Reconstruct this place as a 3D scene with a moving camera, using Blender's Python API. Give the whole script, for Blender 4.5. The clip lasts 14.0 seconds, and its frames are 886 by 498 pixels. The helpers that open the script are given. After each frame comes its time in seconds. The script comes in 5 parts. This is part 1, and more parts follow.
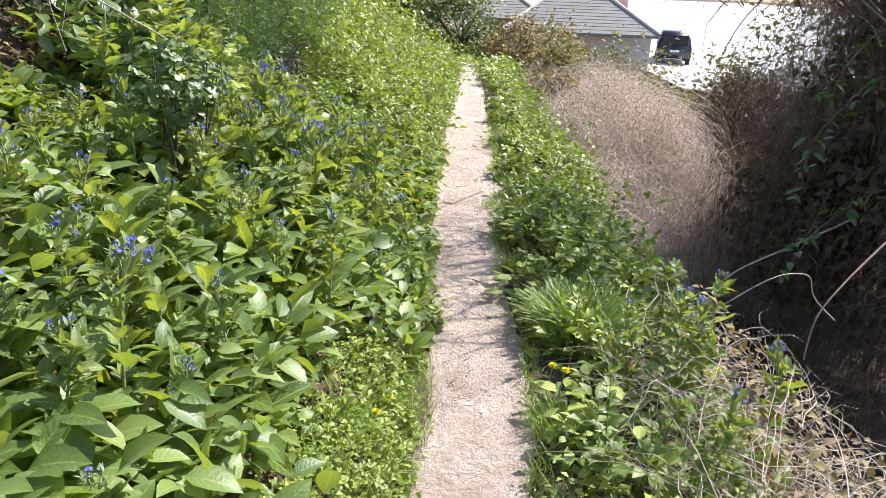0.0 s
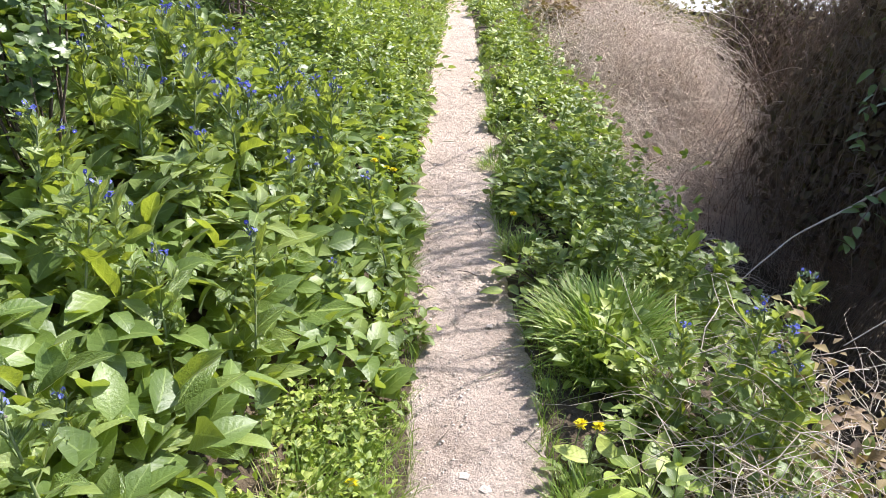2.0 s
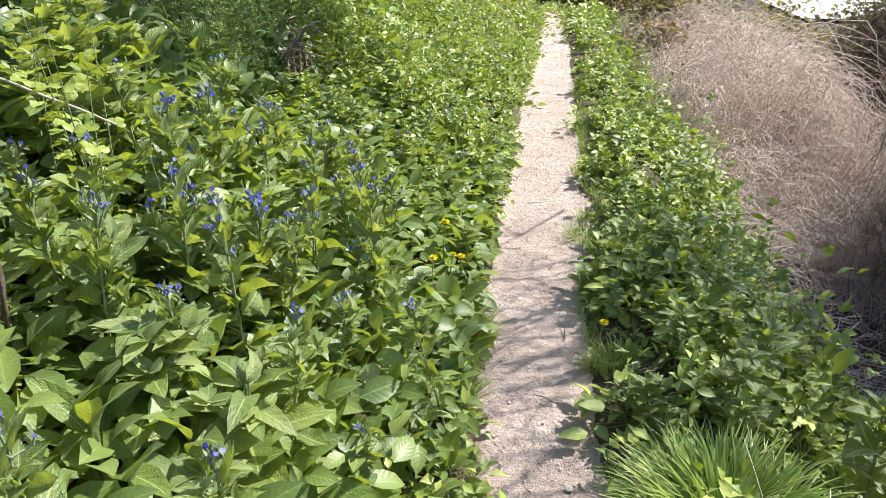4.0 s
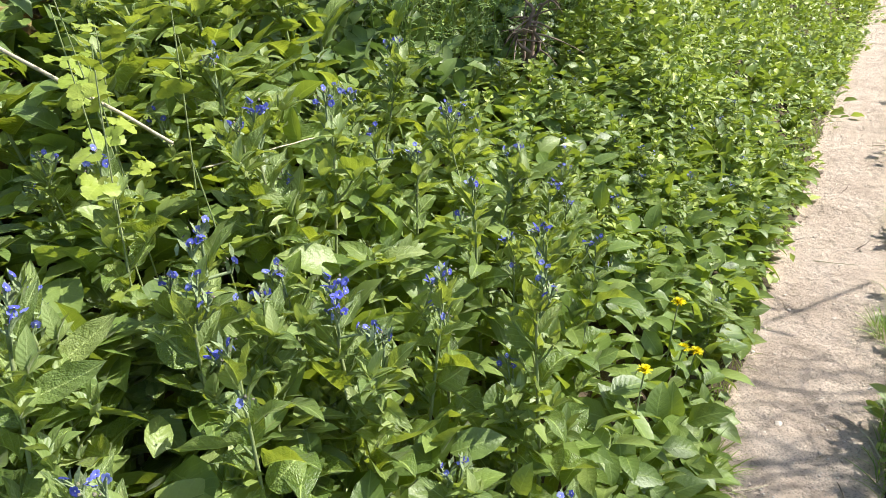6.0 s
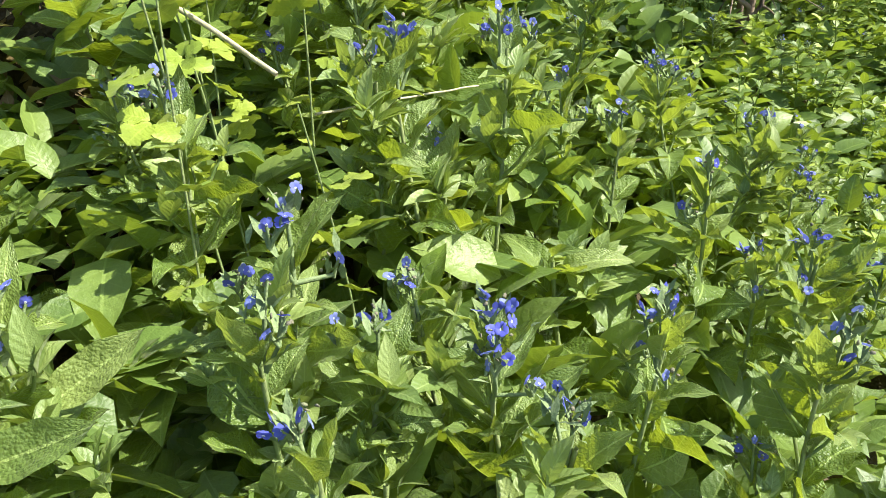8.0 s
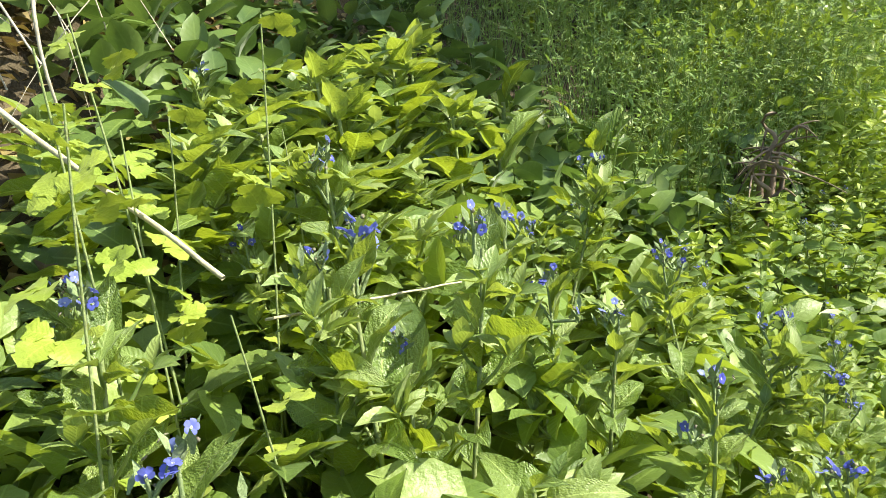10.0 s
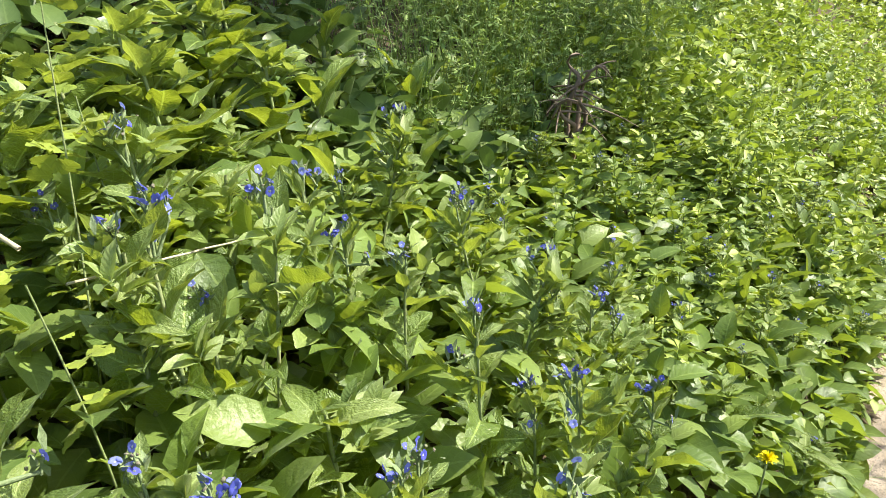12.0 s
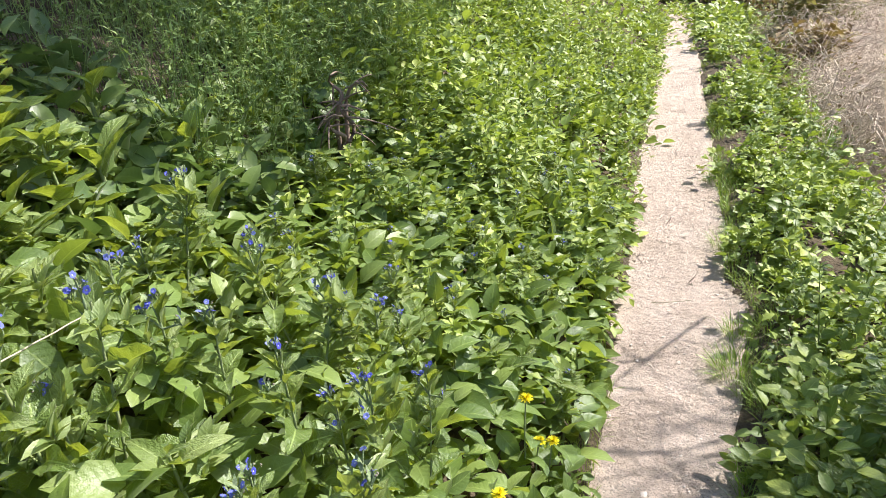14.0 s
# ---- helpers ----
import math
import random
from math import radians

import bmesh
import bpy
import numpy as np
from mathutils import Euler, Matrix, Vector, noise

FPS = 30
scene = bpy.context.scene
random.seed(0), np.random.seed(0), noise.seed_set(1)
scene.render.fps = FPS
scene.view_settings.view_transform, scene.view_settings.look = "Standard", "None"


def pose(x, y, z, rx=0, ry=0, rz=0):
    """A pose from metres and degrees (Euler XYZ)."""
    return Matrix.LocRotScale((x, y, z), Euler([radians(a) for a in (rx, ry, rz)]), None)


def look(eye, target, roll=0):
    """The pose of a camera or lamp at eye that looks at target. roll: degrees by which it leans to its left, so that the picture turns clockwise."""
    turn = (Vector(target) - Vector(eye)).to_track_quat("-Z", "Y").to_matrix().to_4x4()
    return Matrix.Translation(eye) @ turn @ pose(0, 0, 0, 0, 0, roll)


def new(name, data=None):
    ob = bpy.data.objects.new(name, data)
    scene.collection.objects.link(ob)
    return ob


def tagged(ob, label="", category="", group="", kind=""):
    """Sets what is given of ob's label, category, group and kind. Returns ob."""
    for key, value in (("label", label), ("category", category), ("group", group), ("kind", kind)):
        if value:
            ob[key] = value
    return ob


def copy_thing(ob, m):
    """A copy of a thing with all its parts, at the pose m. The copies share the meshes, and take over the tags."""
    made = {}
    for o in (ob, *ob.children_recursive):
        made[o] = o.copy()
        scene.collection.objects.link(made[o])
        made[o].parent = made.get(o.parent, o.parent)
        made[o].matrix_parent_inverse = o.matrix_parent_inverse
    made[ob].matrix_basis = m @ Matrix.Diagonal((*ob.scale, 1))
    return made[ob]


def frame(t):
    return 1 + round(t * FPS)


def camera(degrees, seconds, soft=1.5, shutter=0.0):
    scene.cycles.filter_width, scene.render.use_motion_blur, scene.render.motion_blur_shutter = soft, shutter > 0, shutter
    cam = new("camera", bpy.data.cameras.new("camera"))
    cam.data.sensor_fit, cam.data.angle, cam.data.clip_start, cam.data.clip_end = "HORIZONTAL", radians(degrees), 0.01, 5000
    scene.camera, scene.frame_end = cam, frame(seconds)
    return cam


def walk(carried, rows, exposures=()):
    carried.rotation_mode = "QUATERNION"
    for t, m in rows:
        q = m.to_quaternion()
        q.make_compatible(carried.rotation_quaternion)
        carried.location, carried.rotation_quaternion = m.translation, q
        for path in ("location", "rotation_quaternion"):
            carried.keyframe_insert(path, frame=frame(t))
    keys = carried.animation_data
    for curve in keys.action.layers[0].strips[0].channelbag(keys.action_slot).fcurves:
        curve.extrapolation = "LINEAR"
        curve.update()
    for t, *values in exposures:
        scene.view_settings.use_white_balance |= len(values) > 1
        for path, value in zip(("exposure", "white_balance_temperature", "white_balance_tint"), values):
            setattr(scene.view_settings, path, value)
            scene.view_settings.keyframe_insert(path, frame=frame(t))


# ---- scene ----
cam = camera(63.5, 14.0, 0.85)
PATH = [
    (0, (-0.063, -0.518, 1.458), (-0.105, 1.355, 0.757), 2.0),
    (0.5, (0.012, -0.307, 1.405), (0.047, 1.532, 0.62), 1.7),
    (1, (0.0, -0.101, 1.354), (0.029, 1.707, 0.499), 0.8),
    (1.5, (-0.058, 0.127, 1.365), (-0.052, 1.922, 0.484), 0.2),
    (2, (-0.027, 0.301, 1.365), (-0.061, 2.105, 0.501), -0.2),
    (2.5, (0.015, 0.476, 1.35), (-0.057, 2.298, 0.527), -0.5),
    (2.7, (0.012, 0.551, 1.347), (-0.077, 2.379, 0.54), -0.5),
    (4.8, (0.062, 1.229, 1.518), (-0.48, 2.963, 0.681), -4.0),
    (5, (0.043, 1.326, 1.507), (-0.571, 3.039, 0.675), -3.7),
    (5.5, (0.008, 1.546, 1.445), (-0.783, 3.183, 0.61), -3.3),
    (6, (-0.037, 1.76, 1.38), (-0.985, 3.297, 0.52), -3.6),
    (6.5, (-0.153, 1.859, 1.329), (-1.206, 3.308, 0.439), -4.2),
    (7, (-0.225, 1.915, 1.307), (-1.359, 3.287, 0.393), -4.5),
    (7.2, (-0.248, 1.946, 1.28), (-1.416, 3.286, 0.365), -4.5),
    (9.3, (-0.343, 2.157, 1.202), (-1.751, 3.427, 0.565), -4.4),
    (9.5, (-0.341, 2.167, 1.215), (-1.765, 3.463, 0.672), -4.4),
    (10, (-0.327, 2.19, 1.233), (-1.751, 3.522, 0.785), -4.3),
    (10.5, (-0.331, 2.187, 1.234), (-1.689, 3.582, 0.776), -4.3),
    (11, (-0.26, 2.244, 1.23), (-1.498, 3.73, 0.721), -4.1),
    (11.5, (-0.234, 2.261, 1.229), (-1.366, 3.805, 0.652), -3.9),
    (12, (-0.183, 2.172, 1.293), (-1.283, 3.701, 0.622), -3.7),
    (12.5, (-0.126, 2.097, 1.357), (-1.184, 3.614, 0.597), -4.8),
    (13, (-0.075, 1.959, 1.496), (-1.003, 3.523, 0.664), -6.8),
    (13.5, (-0.048, 1.918, 1.525), (-0.816, 3.566, 0.692), -7.7),
    (14, (-0.011, 1.997, 1.502), (-0.631, 3.723, 0.703), -7.7),
]
walk(cam, [(t, look(eye, target, roll)) for t, eye, target, roll in PATH],
     [(0.0, 0.76, 6080, 15), (2.7, 0.8, 6080, 15), (5.0, 0.78, 6220, 13), (6.5, 0.76, 6480, 3), (7.2, 0.82, 6580, -2), (9.5, 1.07, 7080, -5), (11.0, 1.06, 7100, -3), (12.5, 0.88, 6600, 5), (14.0, 0.8, 6240, 12)])

# ---- world, sun ----
SUN_AZ = math.atan2(0.8, 0.6)          # clockwise from +y
SUN_EL = radians(46)
world = bpy.data.worlds.new("sky")
scene.world = world
world.use_nodes = True
wn = world.node_tree.nodes
sky = wn.new("ShaderNodeTexSky")
sky.sky_type = "NISHITA"
sky.sun_disc = False
sky.sun_elevation = SUN_EL
sky.sun_rotation = SUN_AZ
sky.dust_density = 1.5
wn["Background"].inputs["Strength"].default_value = 0.13
world.node_tree.links.new(sky.outputs[0], wn["Background"].inputs["Color"])
sun = new("sun", bpy.data.lights.new("sun", "SUN"))
sun.data.energy = 5.0
sun.data.angle = radians(0.53)
sun.data.color = (1.0, 0.95, 0.86)
SUN_DIR = Vector((math.sin(SUN_AZ) * math.cos(SUN_EL), math.cos(SUN_AZ) * math.cos(SUN_EL), math.sin(SUN_EL)))
sun.matrix_world = look(SUN_DIR * 60, (0, 0, 0))


# ---- materials ----
rng = np.random.default_rng(7)


class Mat:
    """A small wrapper to wire node materials."""

    def __init__(self, name):
        self.m = bpy.data.materials.new(name)
        self.m.use_nodes = True
        self.t = self.m.node_tree
        self.b = self.t.nodes["Principled BSDF"]

    def n(self, kind, **kw):
        node = self.t.nodes.new("ShaderNode" + kind)
        for k, v in kw.items():
            node.inputs[k.replace("_", " ")].default_value = v
        return node

    def l(self, a, b):
        self.t.links.new(a, b)

    def noise(self, scale, detail=4, rough=0.6, coord="Object"):
        node = self.n("TexNoise", Scale=scale, Detail=detail, Roughness=rough)
        self.l(self.coord(coord), node.inputs["Vector"])
        return node.outputs["Fac"]

    def coord(self, which="Object"):
        c = self.n("TexCoord")
        return c.outputs[which]

    def ramp(self, fac, *stops):
        r = self.t.nodes.new("ShaderNodeValToRGB")
        el = r.color_ramp.elements
        while len(el) < len(stops):
            el.new(0.5)
        for e, (p, c) in zip(el, stops):
            e.position = p
            e.color = (*c, 1)
        self.l(fac, r.inputs["Fac"])
        return r.outputs["Color"]

    def mix(self, fac, a, b, mode="MIX"):
        x = self.t.nodes.new("ShaderNodeMix")
        x.data_type = "RGBA"
        x.blend_type = mode
        for sock, v in ((x.inputs[0], fac), (x.inputs[6], a), (x.inputs[7], b)):
            if isinstance(v, (int, float)):
                sock.default_value = v
            elif isinstance(v, tuple):
                sock.default_value = (*v, 1)
            else:
                self.l(v, sock)
        return x.outputs[2]

    def math(self, op, a, b=0.0):
        x = self.t.nodes.new("ShaderNodeMath")
        x.operation = op
        for sock, v in ((x.inputs[0], a), (x.inputs[1], b)):
            if isinstance(v, (int, float)):
                sock.default_value = v
            else:
                self.l(v, sock)
        return x.outputs[0]

    def bump(self, height, strength=0.4, dist=0.01):
        x = self.n("Bump", Strength=strength, Distance=dist)
        self.l(height, x.inputs["Height"])
        self.l(x.outputs[0], self.b.inputs["Normal"])
        return x.outputs[0]


def leaf_material(name, cols, glow, part, vein=0.5, rough=0.55, thin=0.26):
    """Leaf: colours vary leaf by leaf; light passes through the blade."""
    m = Mat(name)
    if part:
        rnd = m.n("ObjectInfo").outputs["Random"]
    else:
        rnd = m.n("NewGeometry").outputs["Random Per Island"]
    k = len(cols)
    col = m.ramp(rnd, *[(i / (k - 1), c) for i, c in enumerate(cols)])
    uv = m.t.nodes.new("ShaderNodeSeparateXYZ")
    m.l(m.coord("UV"), uv.inputs[0])
    across = m.math("ABSOLUTE", m.math("SUBTRACT", uv.outputs[0], 0.5))
    rib = m.math("LESS_THAN", across, 0.03)
    lat = m.math("SINE", m.math("MULTIPLY", m.math("SUBTRACT", uv.outputs[1], m.math("MULTIPLY", across, 0.5)), 44.0))
    fine = m.noise(150, 3, 0.6, "Object")
    blotch = m.noise(26, 3, 0.6, "Object")
    col = m.mix(m.math("MULTIPLY", fine, 0.35), col, tuple(x * 0.55 for x in cols[0]))
    col = m.mix(m.math("MULTIPLY", m.math("SUBTRACT", blotch, 0.2), 0.3), col, tuple(min(1, x * 1.5) for x in cols[-1]))
    veins = m.math("MULTIPLY", m.math("MAXIMUM", rib, m.math("MULTIPLY", m.math("GREATER_THAN", lat, 0.93), 0.3)), vein)
    col = m.mix(veins, col, tuple(min(1, x * 1.7 + 0.03) for x in cols[-1]))
    m.l(col, m.b.inputs["Base Color"])
    m.b.inputs["Roughness"].default_value = rough
    m.b.inputs["Specular IOR Level"].default_value = 0.7
    if rough > 0.9:
        m.b.inputs["Specular IOR Level"].default_value = 0.05
    m.b.inputs["Sheen Weight"].default_value = 0.12 if rough < 0.9 else 0.0
    m.b.inputs["Sheen Roughness"].default_value = 0.4
    cell = m.n("TexVoronoi", Scale=1.0)
    stretch = m.n("Mapping")
    stretch.inputs["Scale"].default_value = (17, 34, 1)
    m.l(m.coord("UV"), stretch.inputs["Vector"])
    m.l(stretch.outputs[0], cell.inputs["Vector"])
    fine = m.math("SUBTRACT", fine, m.math("MULTIPLY", cell.outputs["Distance"], 0.8 * vein))
    nrm = m.bump(m.math("ADD", m.math("MULTIPLY", lat, -0.09), m.math("MULTIPLY", fine, 0.7)), 1.0 * vein + 0.08, 0.004)
    tr = m.n("BsdfTranslucent")
    m.l(m.mix(0.65, col, glow, "MIX"), tr.inputs["Color"])
    m.l(nrm, tr.inputs["Normal"])
    sh = m.n("MixShader", Fac=thin)
    m.l(m.b.outputs[0], sh.inputs[1])
    m.l(tr.outputs[0], sh.inputs[2])
    m.l(sh.outputs[0], m.t.nodes["Material Output"].inputs["Surface"])
    return m.m


GREENS = [(0.07, 0.128, 0.03), (0.125, 0.205, 0.044), (0.19, 0.285, 0.056), (0.32, 0.4, 0.11)]
FRESH = [(0.075, 0.135, 0.022), (0.18, 0.27, 0.036), (0.33, 0.42, 0.056), (0.5, 0.55, 0.11)]
DULL = [(0.065, 0.12, 0.032), (0.11, 0.18, 0.046), (0.175, 0.255, 0.062), (0.27, 0.34, 0.1)]
M_LEAF = leaf_material("alkanet_leaf", GREENS, (0.56, 0.63, 0.025), True, 0.7, 0.36, 0.43)
M_TIP = leaf_material("young_alkanet_leaf", [(0.1, 0.17, 0.045), (0.165, 0.245, 0.065), (0.24, 0.33, 0.09), (0.35, 0.42, 0.14)], (0.56, 0.63, 0.04), True, 0.6, 0.42, 0.42)
M_LEAFM = leaf_material("undergrowth_leaf", GREENS, (0.48, 0.58, 0.03), False, 0.3, 0.44, 0.36)
M_FRESH = leaf_material("fresh_leaf", FRESH, (0.46, 0.6, 0.04), False, 0.25, 0.5)
M_DULL = leaf_material("ivy_leaf", DULL, (0.16, 0.26, 0.03), False, 0.1, 0.4)
M_YOUNG = leaf_material("young_leaf", [(0.2, 0.3, 0.035), (0.3, 0.38, 0.05), (0.4, 0.45, 0.08)], (0.5, 0.56, 0.04), True, 0.16, 0.5)
M_GRASS = leaf_material("grass_blade", [(0.12, 0.24, 0.02), (0.2, 0.34, 0.03), (0.3, 0.43, 0.045), (0.42, 0.44, 0.13)], (0.42, 0.58, 0.03), False, 0.0, 0.45)
M_DEADGRASS = leaf_material("dead_grass", [(0.3, 0.22, 0.12), (0.42, 0.33, 0.2), (0.52, 0.44, 0.28), (0.46, 0.4, 0.16)], (0.5, 0.4, 0.2), False, 0.0, 0.7, 0.25)
M_CLEAVER = leaf_material("goosegrass_blade", [(0.12, 0.22, 0.05), (0.2, 0.32, 0.08), (0.3, 0.42, 0.12), (0.4, 0.46, 0.17)], (0.4, 0.55, 0.08), False, 0.0, 0.5, 0.35)
M_DRYLEAF = leaf_material("dry_leaf", [(0.16, 0.1, 0.05), (0.28, 0.19, 0.08), (0.36, 0.3, 0.07), (0.3, 0.2, 0.13)], (0.4, 0.28, 0.06), False, 0.3, 0.7, 0.2)


def plain_material(name, cols, scale, rough=0.8, bump=0.4, dist=0.01, island=False):
    m = Mat(name)
    k = len(cols)
    f = m.mix(0.4, m.noise(scale, 5), m.noise(scale * 7, 3))
    col = m.ramp(f, *[(0.3 + 0.42 * i / (k - 1), c) for i, c in enumerate(cols)])
    if island:
        r = m.n("NewGeometry").outputs["Random Per Island"]
        col = m.mix(m.math("MULTIPLY", r, 0.6), col, cols[-1])
    m.l(col, m.b.inputs["Base Color"])
    m.b.inputs["Roughness"].default_value = rough
    m.b.inputs["Specular IOR Level"].default_value = 0.3
    m.bump(m.noise(scale * 4, 5), bump, dist)
    return m.m


M_STEM = plain_material("hairy_stem", [(0.2, 0.26, 0.09), (0.27, 0.32, 0.14), (0.3, 0.28, 0.17)], 30, 0.7)
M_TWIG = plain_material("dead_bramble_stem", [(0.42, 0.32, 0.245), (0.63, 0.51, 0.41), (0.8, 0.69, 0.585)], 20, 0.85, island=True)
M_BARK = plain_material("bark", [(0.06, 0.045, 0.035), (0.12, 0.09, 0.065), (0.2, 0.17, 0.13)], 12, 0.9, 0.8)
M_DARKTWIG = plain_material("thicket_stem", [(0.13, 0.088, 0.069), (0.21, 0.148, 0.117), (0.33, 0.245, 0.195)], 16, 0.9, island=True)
M_STRAW = plain_material("dry_stem", [(0.4, 0.33, 0.22), (0.55, 0.48, 0.34), (0.66, 0.6, 0.46)], 25, 0.7)
M_SOIL = plain_material("soil_litter", [(0.05, 0.038, 0.025), (0.1, 0.075, 0.048), (0.19, 0.145, 0.095)], 9, 0.95, 0.9, 0.03)
M_STONE = plain_material("limestone_chip", [(0.38, 0.3, 0.25), (0.56, 0.47, 0.4), (0.74, 0.66, 0.59)], 40, 0.85, island=True)


def path_material():
    m = Mat("trodden_earth")
    big, mid, fine = m.noise(1.6, 4), m.noise(24, 6, 0.72), m.noise(160, 5, 0.75)
    vor = m.n("TexVoronoi", Scale=55.0)
    m.l(m.coord("Object"), vor.inputs["Vector"])
    col = m.ramp(mid, (0.28, (0.44, 0.34, 0.27)), (0.55, (0.7, 0.56, 0.465)), (0.75, (0.8, 0.67, 0.575)))
    col = m.mix(0.45, col, m.ramp(m.noise(4.5, 5, 0.65), (0.35, (0.45, 0.35, 0.275)), (0.5, (0.7, 0.56, 0.46)), (0.62, (0.8, 0.67, 0.575))))
    col = m.mix(m.math("MULTIPLY", m.math("LESS_THAN", fine, 0.44), 0.62), col, (0.22, 0.175, 0.14))
    col = m.mix(m.math("MULTIPLY", m.math("LESS_THAN", vor.outputs["Distance"], 0.16), 0.35), col, (0.52, 0.48, 0.43))
    m.l(col, m.b.inputs["Base Color"])
    m.b.inputs["Roughness"].default_value = 0.93
    m.b.inputs["Specular IOR Level"].default_value = 0.2
    h = m.math("ADD", m.math("MULTIPLY", mid, 1.4), m.math("ADD", fine, m.math("MULTIPLY", vor.outputs["Distance"], -0.35)))
    h = m.math("ADD", h, m.math("MULTIPLY", m.noise(9, 5, 0.6), 2.2))
    m.bump(h, 1.0, 0.014)
    return m.m


M_PATH = path_material()


def flower_material():
    m = Mat("blue_petal")
    uv = m.t.nodes.new("ShaderNodeSeparateXYZ")
    m.l(m.coord("UV"), uv.inputs[0])
    rnd = m.n("ObjectInfo").outputs["Random"]
    col = m.ramp(rnd, (0.0, (0.095, 0.1, 0.6)), (0.5, (0.16, 0.18, 0.73)), (1.0, (0.3, 0.34, 0.86)))
    col = m.mix(m.math("LESS_THAN", uv.outputs[1], 0.1), col, (0.9, 0.9, 0.95))
    m.l(col, m.b.inputs["Base Color"])
    m.b.inputs["Roughness"].default_value = 0.6
    tr = m.n("BsdfTranslucent")
    m.l(col, tr.inputs["Color"])
    sh = m.n("MixShader", Fac=0.35)
    m.l(m.b.outputs[0], sh.inputs[1])
    m.l(tr.outputs[0], sh.inputs[2])
    m.l(sh.outputs[0], m.t.nodes["Material Output"].inputs["Surface"])
    return m.m


M_BLUE = flower_material()
M_YELLOW = plain_material("dandelion_petal", [(0.88, 0.7, 0.005), (0.94, 0.8, 0.01), (0.95, 0.85, 0.03)], 60, 0.6)
M_SHOOT = leaf_material("side_shoot_leaf", [(0.13, 0.21, 0.06), (0.2, 0.29, 0.085), (0.3, 0.38, 0.12), (0.4, 0.46, 0.18)], (0.54, 0.62, 0.06), False, 0.3, 0.42, 0.36)
M_BRACT = plain_material("hairy_bract", [(0.16, 0.22, 0.1), (0.24, 0.3, 0.15), (0.33, 0.38, 0.23)], 60, 0.8)
M_BUD = plain_material("bud", [(0.16, 0.13, 0.14), (0.22, 0.2, 0.14), (0.24, 0.27, 0.14)], 60, 0.8)


# ---- geometry helpers ----
def mesh(name, V, F, mat, UV=None, smooth=True):
    me = bpy.data.meshes.new(name)
    me.from_pydata(np.asarray(V, float).reshape(-1, 3).tolist(), [], np.asarray(F).tolist() if not isinstance(F, list) else F)
    if UV is not None:
        lay = me.uv_layers.new(name="UVMap")
        idx = np.empty(len(me.loops), dtype=np.int32)
        me.loops.foreach_get("vertex_index", idx)
        lay.data.foreach_set("uv", np.asarray(UV, np.float32)[idx].ravel())
    if smooth:
        me.polygons.foreach_set("use_smooth", np.ones(len(me.polygons), bool))
    me.materials.append(mat)
    return me


def part(name, me, parent, m=None, label=""):
    ob = new(name, me)
    ob.parent = parent
    if m is not None:
        ob.matrix_basis = m
    if label:
        tagged(ob, label)
    return ob


def bm_mesh(name, bm, mat, smooth=False):
    me = bpy.data.meshes.new(name)
    bm.to_mesh(me)
    bm.free()
    me.materials.append(mat)
    if smooth:
        me.polygons.foreach_set("use_smooth", np.ones(len(me.polygons), bool))
    return me


def blade(length, width, rows, cols, fold=0.25, curl=0.5, wave=0.0, shape=(0.55, 0.8), petiole=0.0, seed=0, lobes=0.0):
    """A leaf from the origin along +y, face up: vertices, quads and UV."""
    r = np.random.default_rng(seed)
    p = shape[0] / (shape[0] + shape[1])
    peak = p ** shape[0] * (1 - p) ** shape[1]
    ph = r.uniform(0, 6.28, 2)
    V, UV = [], []
    y = z = 0.0
    ang = curl * 0.35
    for i in range(rows + 1):
        v = i / rows
        w = (max(v, 1e-4) ** shape[0] * (1 - v) ** shape[1]) / peak * width / 2 + 0.0012 * (1 - v)
        w *= 1 + lobes * math.sin(v * 22)
        if i:
            ang -= curl / rows
            y += length / rows * math.cos(ang)
            z += length / rows * math.sin(ang)
        for j in range(cols + 1):
            u = 2 * j / cols - 1
            lift = fold * abs(u) * w + wave * width * (math.sin(v * 13 + ph[0] + (1.7 if u > 0 else 0))) * abs(u)
            V.append((u * w, petiole + y - 0.25 * fold * abs(u) * w, z + lift))
            UV.append((0.5 + u / 2, v))
    F = [(i * (cols + 1) + j, i * (cols + 1) + j + 1, (i + 1) * (cols + 1) + j + 1, (i + 1) * (cols + 1) + j)
         for i in range(rows) for j in range(cols)]
    return np.array(V), np.array(F), np.array(UV)


def turns(az, el, roll):
    """Rotation matrices Rz(az) Rx(el) Ry(roll) for arrays of angles."""
    ca, sa, ce, se, cr, sr = np.cos(az), np.sin(az), np.cos(el), np.sin(el), np.cos(roll), np.sin(roll)
    o, i = np.zeros_like(ca), np.ones_like(ca)
    A = np.stack([ca, -sa, o, sa, ca, o, o, o, i], -1).reshape(-1, 3, 3)
    B = np.stack([i, o, o, o, ce, -se, o, se, ce], -1).reshape(-1, 3, 3)
    C = np.stack([cr, o, sr, o, i, o, -sr, o, cr], -1).reshape(-1, 3, 3)
    return A @ B @ C


